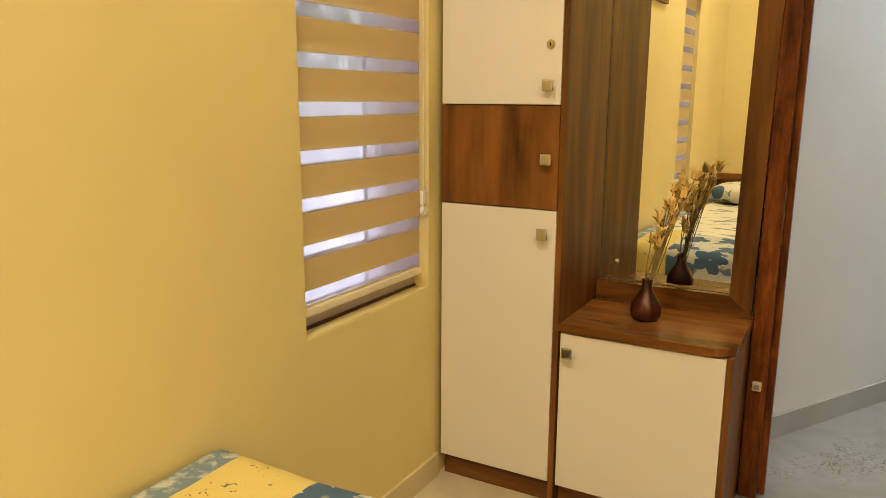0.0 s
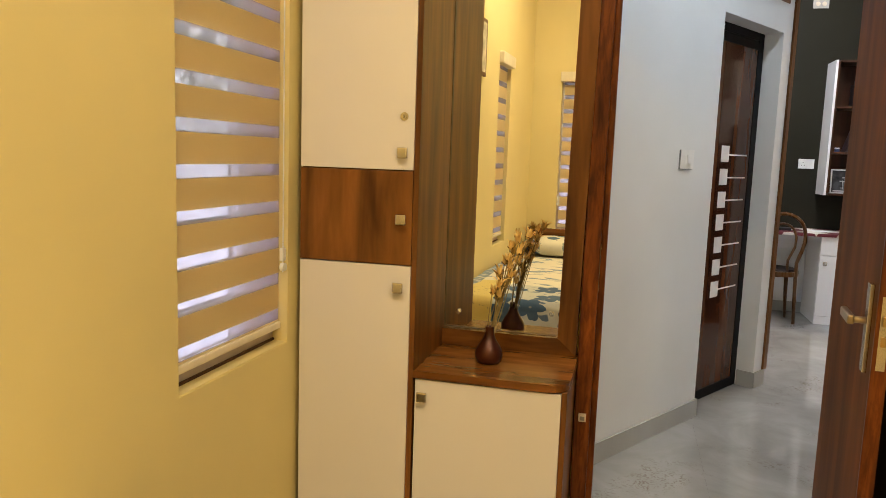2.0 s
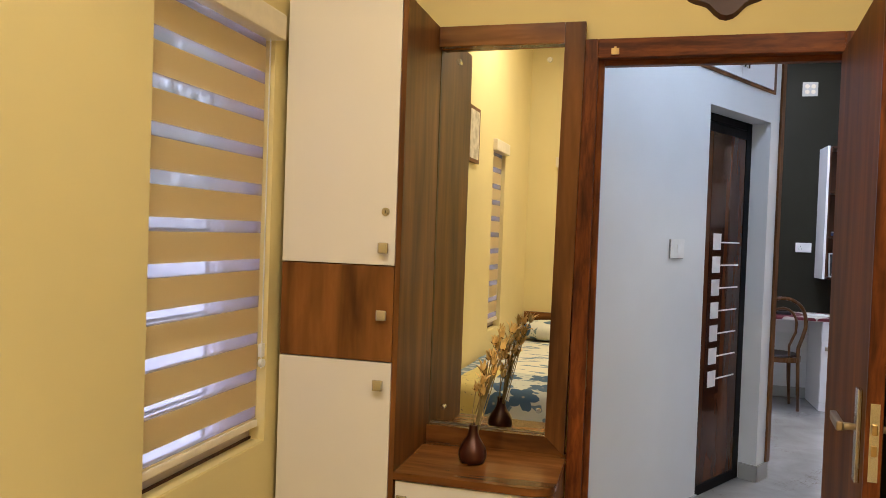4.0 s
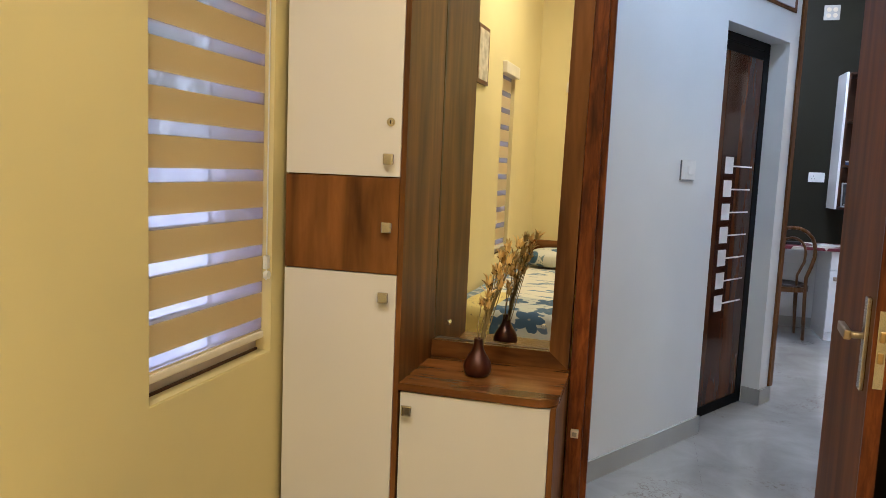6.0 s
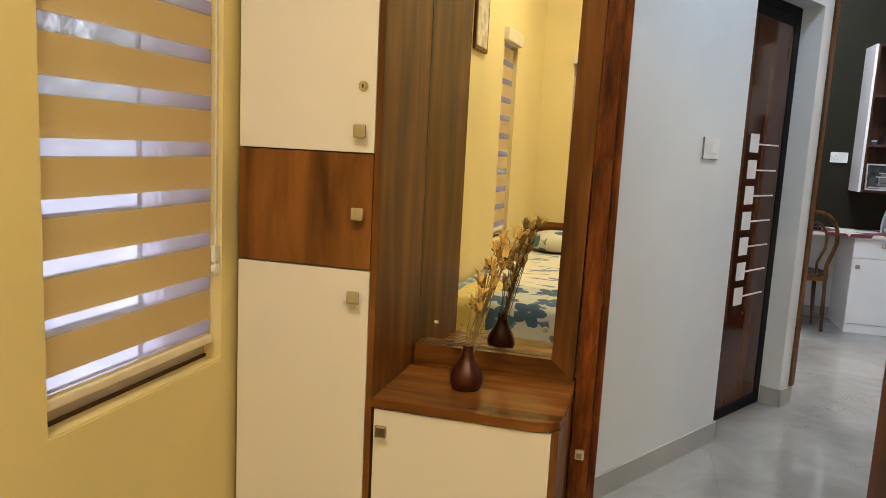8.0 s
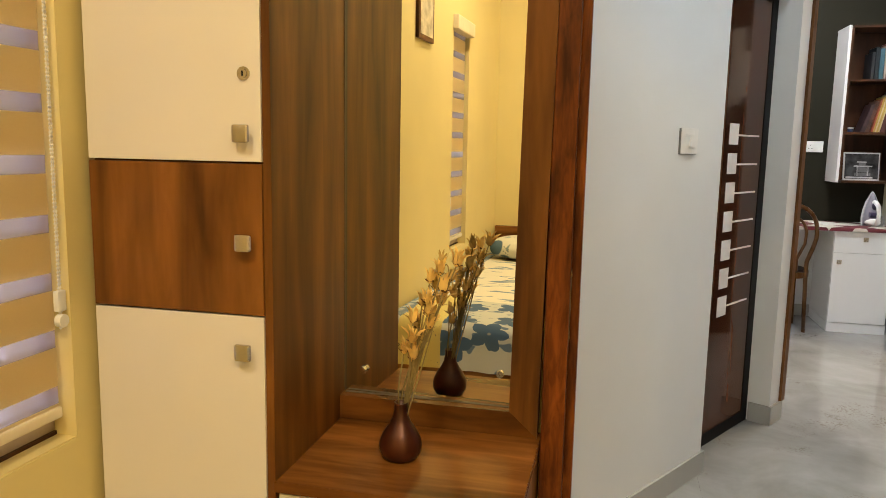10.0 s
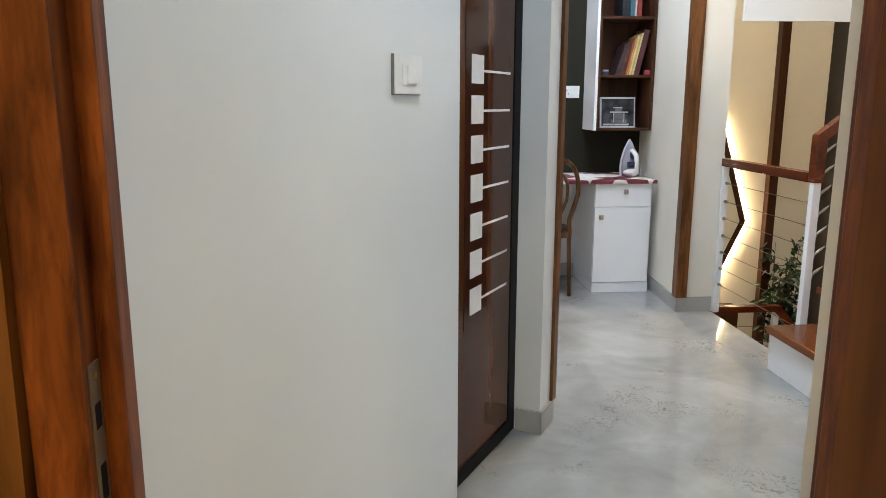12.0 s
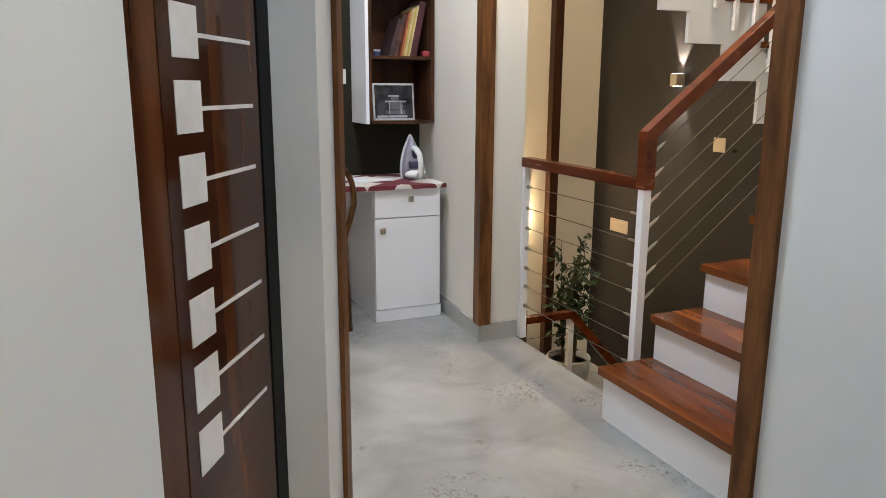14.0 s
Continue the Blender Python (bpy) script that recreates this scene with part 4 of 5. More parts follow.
for i in range(7):
    z1 = 1.467 - i * 0.1297
    sq = local_box("white_square", panel, WHITE_PLASTIC, (0.318, 0.414, O1 - 0.0038, O1 - 0.0019, z1 - 0.092, z1), 0.0005, "white square inlay")
    local_box("white_bar", panel, WHITE_PLASTIC, (0.4145, 0.652, O1 - 0.0032, O1 - 0.0003, z1 - 0.054, z1 - 0.046), 0.0, "thin white bar inlay")

loft = tagged(new("loft_cupboard"), "white loft cupboard with a brown frame above the bathroom door", "cupboard")
loft.matrix_world = SLANT
for nm, dims in (("frame_bottom", (-0.155, 0.80, -0.008, 0.0, 2.300, 2.318)), ("frame_side", (0.755, 0.80, -0.008, 0.0, 2.3185, 2.90)), ("frame_side", (-0.155, -0.110, -0.008, 0.0, 2.3185, 2.90)), ("frame_top", (-0.155, 0.80, -0.008, 0.0, 2.9005, 2.945))):
    local_box(nm, loft, TRIM_WOOD, dims, 0.001, "brown wooden edging")
for s0, s1, kn in ((-0.109, 0.322, 0.300), (0.325, 0.754, 0.350)):
    dr = local_box("door", loft, GLOSS_WHITE, (s0, s1, -0.012, -0.0005, 2.320, 2.899), 0.001)
    bm = bmesh.new()
    cyl(bm, (kn, -0.012, 2.385), (kn, -0.03, 2.385), 0.007, None, 12)
    box(bm, kn - 0.013, kn + 0.013, -0.038, -0.028, 2.370, 2.402, 0.003)
    ob = new("knob", mesh_of("knob", bm, CHROME))
    ob.parent = dr
    ob["label"] = "square chrome knob"

sw = tagged(new("light_switch"), "white square light switch on the hall wall", "switch")
sw.matrix_world = SLANT @ pose(-0.306, 0.005, 1.379)
local_box("mount", sw, plain("grey_mount", (0.16, 0.165, 0.18), 0.5), (-0.066, 0.064, -0.012, -0.0053, -0.048, 0.046), 0.001)
local_box("plate", sw, WHITE_PLASTIC, (-0.064, 0.066, -0.016, -0.0122, -0.046, 0.047), 0.002, "white plastic plate")
local_box("surround", sw, WHITE_PLASTIC, (-0.032, 0.036, -0.0175, -0.0161, -0.025, 0.025), 0.001)
local_box("rocker", sw, WHITE_PLASTIC, (-0.012, 0.032, -0.0225, -0.0176, -0.021, 0.021), 0.0015, "white rocker")

# ---- study ----
desk_cab = thing("desk_cabinet", "white desk pedestal with one drawer and one door", "cabinet", "", (1.78, 7.07, 0))
CX0, CX1, CY0 = 1.578, 1.985, 6.805
boxpart("carcass", desk_cab, GLOSS_WHITE, (CX0, CX1 - 0.004, CY0 + 0.02, 7.335, 0.073, 0.767), 0.001)
boxpart("plinth", desk_cab, GLOSS_WHITE, (CX0, CX1 - 0.004, CY0 + 0.006, 7.335, 0.0, 0.071), 0.001)
dr1 = boxpart("drawer", desk_cab, GLOSS_WHITE, (CX0 + 0.001, CX1 - 0.02, CY0, CY0 + 0.019, 0.611, 0.766), 0.0015)
dr2 = boxpart("door", desk_cab, GLOSS_WHITE, (CX0 + 0.001, CX1 - 0.02, CY0, CY0 + 0.019, 0.075, 0.606), 0.0015)
square_knob(dr1, 1.786, CY0, 0.715, NICKEL, 0.017)
square_knob(dr2, 1.618, CY0, 0.540, NICKEL, 0.017)
desk = thing("desk", "study desk with a maroon and white patterned top", "desk", "", (1.25, 7.06, 0))
boxpart("worktop", desk, GLOSS_WHITE, (0.56, 1.999, 6.785, 7.335, 0.768, 0.786), 0.002)
boxpart("side_panel", desk, GLOSS_WHITE, (0.56, 0.58, 6.82, 7.335, 0.0, 0.7675), 0.001)
boxpart("modesty_strip", desk, GLOSS_WHITE, (0.5805, 1.577, 7.31, 7.33, 0.60, 0.7675), 0.001)


def desk_cloth():
    m, nt, b = material("maroon_white_cloth", 0.7)
    v = coords(nt, (1, 1, 0.6))
    chk = nt.nodes.new("ShaderNodeTexWave")
    chk.bands_direction = "DIAGONAL"
    chk.inputs["Scale"].default_value = 1.45
    chk.inputs["Distortion"].default_value = 0.8
    chk.inputs["Detail"].default_value = 0.0
    nt.links.new(v, chk.inputs["Vector"])
    v2 = coords(nt, (-1, 1, 0.6))
    chk2 = nt.nodes.new("ShaderNodeTexWave")
    chk2.bands_direction = "DIAGONAL"
    chk2.inputs["Scale"].default_value = 1.45
    nt.links.new(v2, chk2.inputs["Vector"])
    a = ramp(nt, chk.outputs["Fac"], [(0.28, (0, 0, 0)), (0.31, (1, 1, 1))])
    c = ramp(nt, chk2.outputs["Fac"], [(0.28, (0, 0, 0)), (0.31, (1, 1, 1))])
    d = mix(nt, 1.0, a, c, "MULTIPLY")
    nt.links.new(mix(nt, d, (0.13, 0.012, 0.022), (0.66, 0.62, 0.56)), b.inputs["Base Color"])
    bump(nt, b, noise_tex(nt, v, 60, 3), 0.2)
    return m


bm = bmesh.new()
box(bm, 0.555, 2.0, 6.778, 7.34, 0.7865, 0.797, 0.003)
box(bm, 0.555, 2.0, 6.775, 6.784, 0.772, 0.7965, 0.003)
single("desk_cover", bm, desk_cloth(), "maroon and white zigzag desk cover", "table cover")

shelf = thing("wall_shelf", "wall hung open bookshelf with white sides and brown boards", "shelf", "", (1.83, 7.2, 1.12))
SX0, SX1, SY0, SZ0, SZ1 = 1.612, 2.034, 7.05, 1.122, 2.300
boxpart("side_panel", shelf, GLOSS_WHITE, (SX0, SX0 + 0.020, SY0, 7.3495, SZ0, SZ1), 0.001, "white side panel")
boxpart("side_panel", shelf, SHELF_WOOD, (SX1 - 0.022, SX1, SY0, 7.3495, SZ0, SZ1), 0.001)
boxpart("inner_side", shelf, SHELF_WOOD, (SX0 + 0.0205, SX0 + 0.036, SY0 - 0.002, 7.33, SZ0 + 0.02, SZ1 - 0.02))
boxpart("back", shelf, SHELF_WOOD, (SX0 + 0.0365, SX1 - 0.0225, 7.33, 7.3495, SZ0 + 0.02, SZ1 - 0.02))
for z in (SZ0, 1.490, 1.885, SZ1 - 0.02):
    boxpart("board", shelf, SHELF_WOOD, (SX0 + 0.0365, SX1 - 0.0225, SY0 - 0.002, 7.329, z, z + 0.018), 0.001)

BOOKS = [((0.33, 0.075, 0.03), 0.010, 0.255), ((0.46, 0.30, 0.06), 0.012, 0.272), ((0.60, 0.50, 0.28), 0.009, 0.280), ((0.50, 0.36, 0.09), 0.011, 0.284), ((0.58, 0.48, 0.25), 0.009, 0.296), ((0.075, 0.018, 0.020), 0.038, 0.322)]
x = 1.842
for i, (col, w, h) in enumerate(BOOKS):
    bk = thing("book", "thin upright book leaning on the bookshelf" if w < 0.02 else "tall dark maroon book leaning on the bookshelf", "book", "books on the shelf", (x, 7.2, 1.5))
    m = Matrix.Translation((x, 0, 1.509)) @ Matrix.Rotation(radians(12), 4, "Y")
    boxpart("cover", bk, plain("book_cover", col, 0.5, 0, 0.15), (0, w, 7.10, 7.28, 0.0, h), 0.001, "", m)
    boxpart("page_block", bk, plain("book_pages", (0.62, 0.56, 0.44), 0.8), (0.002, w - 0.002, 7.108, 7.282, 0.004, h + 0.0008), 0.0, "", m)
    x += w / math.cos(radians(12)) + 0.0012
for x, w, h, lean, col in ((1.772, 0.030, 0.225, 17, (0.060, 0.030, 0.034)), (1.806, 0.026, 0.245, 14, (0.10, 0.042, 0.026))):
    bk = thing("book", "dark brown picture book leaning on the bookshelf", "book", "books on the shelf", (x, 7.2, 1.5))
    m = Matrix.Translation((x, 0, 1.509)) @ Matrix.Rotation(radians(lean), 4, "Y")
    boxpart("cover", bk, plain("book_cover_brown", col, 0.5, 0, 0.5), (0, w, 7.12, 7.29, 0, h), 0.002, "", m)
    boxpart("page_block", bk, plain("book_pages", (0.62, 0.56, 0.44), 0.8), (0.003, w - 0.003, 7.128, 7.292, 0.004, h + 0.0008), 0.0, "", m)
for i, (xb, w, h, col) in enumerate(((1.80, 0.022, 0.20, (0.02, 0.022, 0.026)), (1.826, 0.026, 0.24, (0.016, 0.022, 0.026)), (1.856, 0.03, 0.23, (0.04, 0.12, 0.16)), (1.890, 0.014, 0.25, (0.50, 0.40, 0.34)), (1.908, 0.030, 0.27, (0.22, 0.03, 0.025)))):
    bk = thing("book", "upright book on the upper shelf", "book", "books on the shelf", (xb, 7.2, 1.89))
    boxpart("cover", bk, plain("book_cover_dark", col, 0.5, 0, 0.15), (xb, xb + w, 7.10, 7.28, 1.9035, 1.903 + h), 0.002)
    boxpart("page_block", bk, plain("book_pages", (0.62, 0.56, 0.44), 0.8), (xb + 0.003, xb + w - 0.003, 7.11, 7.27, 1.91, 1.9045 + h), 0.0)
tin = thing("small_jar", "small blue and white jar on the shelf", "jar", "", (1.70, 7.12, 1.5))
bm = bmesh.new()
cyl(bm, (1.703, 7.12, 1.5085), (1.703, 7.12, 1.533), 0.020, None, 20)
part("jar", bm, plain("blue_jar", (0.04, 0.06, 0.16), 0.3), tin)
bm = bmesh.new()
cyl(bm, (1.703, 7.12, 1.5335), (1.703, 7.12, 1.545), 0.021, None, 20)
part("lid", bm, WHITE_PLASTIC, tin)
bm = bmesh.new()
box(bm, 1.966, 2.006, 7.06, 7.094, 1.5085, 1.54, 0.003)
single("small_box", bm, plain("red_box", (0.30, 0.03, 0.04), 0.5), "small red box on the shelf", "box")

# framed photograph of a house: frame, print and its painted masses
ph = thing("photo_frame", "framed black and white photograph of a house", "photo frame", "", (1.80, 7.14, 1.137))
PM = Matrix.Translation((1.678, 7.115, 1.1405)) @ Matrix.Diagonal((1.05, 1, 1.17, 1)) @ Matrix.Rotation(radians(-8), 4, "X")
SILVER = plain("silver_frame", (0.6, 0.6, 0.62), 0.3, 0.6)
boxpart("frame", ph, SILVER, (0, 0.245, 0, 0.012, 0, 0.185), 0.002, "", PM)
pr = boxpart("print", ph, plain("dark_print", (0.035, 0.035, 0.038), 0.35, 0, 0.9), (0.010, 0.235, -0.0012, -0.0003, 0.010, 0.175), 0.0, "", PM)
PALE, MIDG = plain("print_pale", (0.42, 0.42, 0.44), 0.35, 0, 0.3), plain("print_mid", (0.12, 0.12, 0.13), 0.35, 0, 0.4)
for mat, dims in ((PALE, (0.02, 0.20, 0.014, 0.024)), (MIDG, (0.075, 0.185, 0.030, 0.050)), (MIDG, (0.095, 0.175, 0.054, 0.088)), (PALE, (0.07, 0.195, 0.090, 0.098)), (PALE, (0.09, 0.155, 0.118, 0.125)),
                  (MIDG, (0.105, 0.150, 0.099, 0.117)), (PALE, (0.092, 0.098, 0.030, 0.089)), (PALE, (0.160, 0.168, 0.030, 0.089))):
    boxpart("photo_detail", pr, mat, (dims[0], dims[1], -0.0022, -0.0013, dims[2], dims[3]), 0.0, "", PM)

# steam iron standing on its heel
iron = thing("steam_iron", "white steam iron standing upright on the desk", "iron", "", (1.89, 7.0, 0.797))
IX, IY, IZ = 1.885, 7.02, 0.798
IM = Matrix.Translation((IX, IY, IZ)) @ Matrix.Rotation(radians(-84), 4, "Z") @ Matrix.Diagonal((1.25, 1.2, 1.03, 1))
bm = bmesh.new()
prof = [(0.000, 0.052), (0.06, 0.056), (0.12, 0.050), (0.18, 0.036), (0.23, 0.016), (0.255, 0.003)]
lo, hi = [], []
for z, w in prof:
    lo.append([bm.verts.new((-0.032, -w, z)), bm.verts.new((-0.032, w, z))])
    hi.append([bm.verts.new((-0.022, -w, z)), bm.verts.new((-0.022, w, z))])
for a, c, d, e in zip(lo, lo[1:], hi, hi[1:]):
    for f in ((a[0], a[1], c[1], c[0]), (d[0], e[0], e[1], d[1]), (a[0], c[0], e[0], d[0]), (a[1], d[1], e[1], c[1])):
        bm.faces.new(f)
bm.faces.new((lo[0][0], hi[0][0], hi[0][1], lo[0][1]))
bm.faces.new((lo[-1][0], lo[-1][1], hi[-1][1], hi[-1][0]))
bmesh.ops.transform(bm, matrix=IM, verts=bm.verts[:])
part("soleplate", bm, plain("pale_soleplate", (0.62, 0.62, 0.64), 0.35), iron, "pale grey soleplate")
bm = bmesh.new()
rings = []
for z, w, dpt in ((0.0, 0.046, 0.045), (0.05, 0.050, 0.050), (0.11, 0.044, 0.046), (0.17, 0.031, 0.040), (0.22, 0.014, 0.026), (0.248, 0.004, 0.008)):
    rings.append([bm.verts.new((-0.022 + dpt * max(0.0, math.sin(a)), w * math.cos(a), z)) for a in [math.pi * k / 10 for k in range(11)]])
for a, c in zip(rings, rings[1:]):
    for k in range(10):
        bm.faces.new((a[k], a[k + 1], c[k + 1], c[k]))
bm.faces.new(rings[0])
bm.faces.new(rings[-1])
for a, c in zip(rings, rings[1:]):
    bm.faces.new((a[0], c[0], c[10], a[10]))
bmesh.ops.transform(bm, matrix=IM, verts=bm.verts[:])
part("body", bm, plain("violet_grey_plastic", (0.27, 0.26, 0.31), 0.35), iron, "violet grey plastic body", True)
bm = bmesh.new()
bmesh.ops.create_uvsphere(bm, u_segments=20, v_segments=12, radius=1.0, matrix=IM @ Matrix.Translation((0.012, 0.0, 0.028)) @ Matrix.Diagonal((0.045, 0.046, 0.030, 1)))
part("heel", bm, WHITE_PLASTIC, iron, "", True)
bm = bmesh.new()
bmesh.ops.create_uvsphere(bm, u_segments=16, v_segments=10, radius=1.0, matrix=IM @ Matrix.Translation((0.030, 0.0, 0.150)) @ Matrix.Diagonal((0.016, 0.022, 0.030, 1)))
part("spray_button", bm, plain("dark_violet_panel", (0.035, 0.03, 0.06), 0.3), iron, "", True)
bm = bmesh.new()
tube(bm, [(0.02, 0, 0.012), (0.062, 0, 0.02), (0.082, 0, 0.05), (0.084, 0, 0.10), (0.070, 0, 0.15), (0.030, 0, 0.175), (0.012, 0, 0.178)], [0.017, 0.016, 0.014, 0.013, 0.014, 0.016, 0.016], 12)
bmesh.ops.transform(bm, matrix=IM, verts=bm.verts[:])
part("handle", bm, WHITE_PLASTIC, iron, "white loop handle", True)
bm = bmesh.new()
cyl(bm, (0.024, -0.03, 0.085), (0.024, 0.03, 0.085), 0.020, None, 20)
bmesh.ops.transform(bm, matrix=IM, verts=bm.verts[:])
part("dial", bm, plain("violet_dial", (0.05, 0.04, 0.09), 0.35), iron)
bm = bmesh.new()
tube(bm, [(IX + 0.03, IY + 0.06, IZ + 0.05), (IX + 0.06, IY + 0.06, IZ + 0.09), (IX + 0.085, IY + 0.05, IZ + 0.075), (IX + 0.092, IY + 0.03, IZ + 0.02), (IX + 0.06, IY + 0.0, IZ + 0.006), (IX + 0.03, IY - 0.02, IZ + 0.006), (IX + 0.07, IY - 0.04, IZ + 0.006), (IX + 0.09, IY - 0.01, IZ + 0.012)], 0.004, 8)
part("cord", bm, plain("grey_cord", (0.5, 0.5, 0.5), 0.5), iron, "", True)

for nm, x0, z0, w, h in (("wall_socket", 1.442, 1.350, 0.135, 0.088),):
    so = thing(nm, "white wall socket plate on the dark wall", "socket", "", (x0, 7.35, z0))
    boxpart("plate", so, WHITE_PLASTIC, (x0, x0 + w, 7.339, 7.3497, z0, z0 + h), 0.003)
    boxpart("switch_key", so, WHITE_PLASTIC, (x0 + 0.085, x0 + 0.115, 7.334, 7.3388, z0 + 0.025, z0 + 0.063), 0.001)
    for dx, dz in ((0.04, 0.055), (0.028, 0.03), (0.052, 0.03)):
        bm = bmesh.new()
        cyl(bm, (x0 + dx, 7.3388, z0 + dz), (x0 + dx, 7.3382, z0 + dz), 0.004, None, 10)
        part("pin_hole", bm, BLACK, so)
so = thing("wall_plate", "small cream patterned plate high on the dark wall", "wall plate", "", (1.506, 7.35, 2.85))
boxpart("plate", so, plain("aged_cream_plate", (0.42, 0.40, 0.36), 0.5), (1.440, 1.572, 7.339, 7.3497, 2.79, 2.92), 0.006)
for dx, dz in ((0.040, 0.040), (0.092, 0.040), (0.040, 0.090), (0.092, 0.090)):
    bm = bmesh.new()
    cyl(bm, (1.44 + dx, 7.3388, 2.79 + dz), (1.44 + dx, 7.336, 2.79 + dz), 0.020, 0.016, 14)
    part("motif", bm, CREAM_PLASTIC, so)

# desk clutter seen beside the chair
bm = bmesh.new()
box(bm, 1.20, 1.36, 6.95, 7.05, 0.7975, 0.822, 0.008)
single("black_case", bm, plain("black_cloth", (0.012, 0.012, 0.014), 0.6), "flat black case lying on the desk", "case")
bm = bmesh.new()
box(bm, 1.50, 1.71, 6.96, 7.20, 0.7975, 0.800, 0.0, Matrix.Translation((1.6, 7.08, 0)) @ Matrix.Rotation(radians(20), 4, "Z") @ Matrix.Translation((-1.6, -7.08, 0)))
single("paper_sheet", bm, plain("white_paper", (0.75, 0.74, 0.72), 0.8), "white paper sheet lying on the desk", "paper")


def bentwood_chair():
    """The chair faces the desk (+y); x, y give the middle of the seat."""
    cx, cy = 1.232, 6.85
    t = thing("chair", "bentwood chair with a looped back and dark seat", "chair", "", (cx, cy, 0))
    bm = bmesh.new()
    cyl(bm, (cx, cy, 0.415), (cx, cy, 0.458), 0.195, None, 36)
    part("seat_ring", bm, CHAIR_WOOD, t)
    bm = bmesh.new()
    cyl(bm, (cx, cy, 0.4625), (cx, cy, 0.476), 0.178, 0.17, 36)
    part("seat", bm, plain("dark_seat", (0.022, 0.014, 0.012), 0.5), t, "dark seat pad")
    loop, inner = [], []
    for k in range(33):
        a = math.pi * k / 32
        loop.append((cx + 0.190 * math.cos(a), cy - 0.17 - 0.06 * math.sin(a), 0.72 + 0.245 * math.sin(a) ** 0.8))
    left = [(cx + 0.165, cy - 0.125, 0.02), (cx + 0.158, cy - 0.125, 0.20), (cx + 0.150, cy - 0.12, 0.44), (cx + 0.148, cy - 0.13, 0.54), (cx + 0.175, cy - 0.155, 0.645)]
    right = [(2 * cx - x, y, z) for x, y, z in left]
    bm = bmesh.new()
    tube(bm, left + loop + right[::-1], 0.0155, 10)
    part("back_loop", bm, CHAIR_WOOD, t, "bent wooden back and rear legs", True)
    bm = bmesh.new()
    ins = [(cx + 0.075, cy - 0.15, 0.47), (cx + 0.070, cy - 0.16, 0.56), (cx + 0.112, cy - 0.185, 0.68)]
    for k in range(17):
        a = math.pi * k / 16
        ins.append((cx + 0.115 * math.cos(a), cy - 0.19 - 0.03 * math.sin(a), 0.74 + 0.14 * math.sin(a)))
    ins += [(2 * cx - x, y, z) for x, y, z in ins[2::-1]]
    tube(bm, ins, 0.011, 8)
    part("inner_loop", bm, CHAIR_WOOD, t, "", True)
    for sx in (-1, 1):
        bm = bmesh.new()
        tube(bm, [(cx + sx * 0.125, cy + 0.13, 0.44), (cx + sx * 0.135, cy + 0.145, 0.22), (cx + sx * 0.15, cy + 0.165, 0.0)], [0.018, 0.016, 0.012], 10)
        part("leg", bm, CHAIR_WOOD, t, "", True)
        bm = bmesh.new()
        cyl(bm, (cx + sx * 0.165, cy - 0.125, 0.0), (cx + sx * 0.165, cy - 0.125, 0.03), 0.0155, None, 10)
        part("foot", bm, CHAIR_WOOD, t)


bentwood_chair()

# ---- stair ----
RISE, GO, FIRST = 0.193, 0.245, 2.057
stair = tagged(new("stair"), "stair flight with white risers and glossy red-brown wooden treads", "stair", "", "structure")
YA, YB = 4.452, 5.275
for i in range(6):
    x0 = FIRST + i * GO
    x1 = x0 + GO if i < 5 else 4.199
    z = 0.032 + RISE * (i + 1)
    bm = bmesh.new()
    box(bm, x0, x1 - 0.0005, YA, YB - 0.012, max(0.0, z - RISE - 0.03) if i else 0.0, z - 0.036)
    ob = new("riser", mesh_of("riser", bm, GLOSS_WHITE))
    ob.parent = stair
    bm = bmesh.new()
    box(bm, x0 - 0.022, x1 + 0.02 if i < 5 else x1, YA, YB, z - 0.035, z, 0.004)
    ob = new("tread", mesh_of("tread", bm, TREAD_WOOD))
    ob.parent = stair
    ob["label"] = "glossy red-brown wooden tread"

upper = tagged(new("stair_upper"), "white soffit and steps of the flight above", "stair", "", "structure")
UY0, UY1 = 6.180, 6.205
bm = bmesh.new()
steps = [(2.95, 3.147, 1.735), (3.147, 3.40, 1.572), (3.40, 3.685, 1.376), (3.685, 3.96, 1.137)]
for x0, x1, z in steps:
    box(bm, x0, x1, UY0, UY1, z, z + 0.42)
box(bm, 2.236, 2.95, UY0, UY1, 1.786, 2.15)
box(bm, 2.95, 3.147, UY0 + 0.001, UY1, 2.0, 2.35)
ob = new("soffit", mesh_of("soffit", bm, WHITE))
ob.parent = upper
UPPER_WHITE = plain("baluster_white", (0.8, 0.8, 0.8), 0.3)
for k, x in enumerate((3.30, 3.44, 3.58, 3.72, 3.86)):
    zb = 2.05 - (x - 3.05) * 0.78
    bm = bmesh.new()
    box(bm, x - 0.011, x + 0.011, UY0 - 0.035, UY0 - 0.012, zb - 0.10, zb + 0.85)
    cyl(bm, (x, UY0 - 0.012, zb - 0.04), (x, UY0 + 0.0, zb - 0.04), 0.012, None, 10)
    ob = new("baluster", mesh_of("baluster", bm, UPPER_WHITE))
    ob.parent = upper
bm = bmesh.new()
for x0, x1, z in steps[1:]:
    box(bm, x0 - 0.02, x1 + 0.02, UY0 - 0.02, UY1, z + 0.421, z + 0.455)
ob = new("tread", mesh_of("tread", bm, TREAD_WOOD))
ob.parent = upper

# balustrade on the landing and beside the flight
bal = thing("stair_railing", "wooden handrail on white posts with tight steel cables", "railing", "", (2.23, 5.33, 0))
PX, PY = 2.244, 5.303
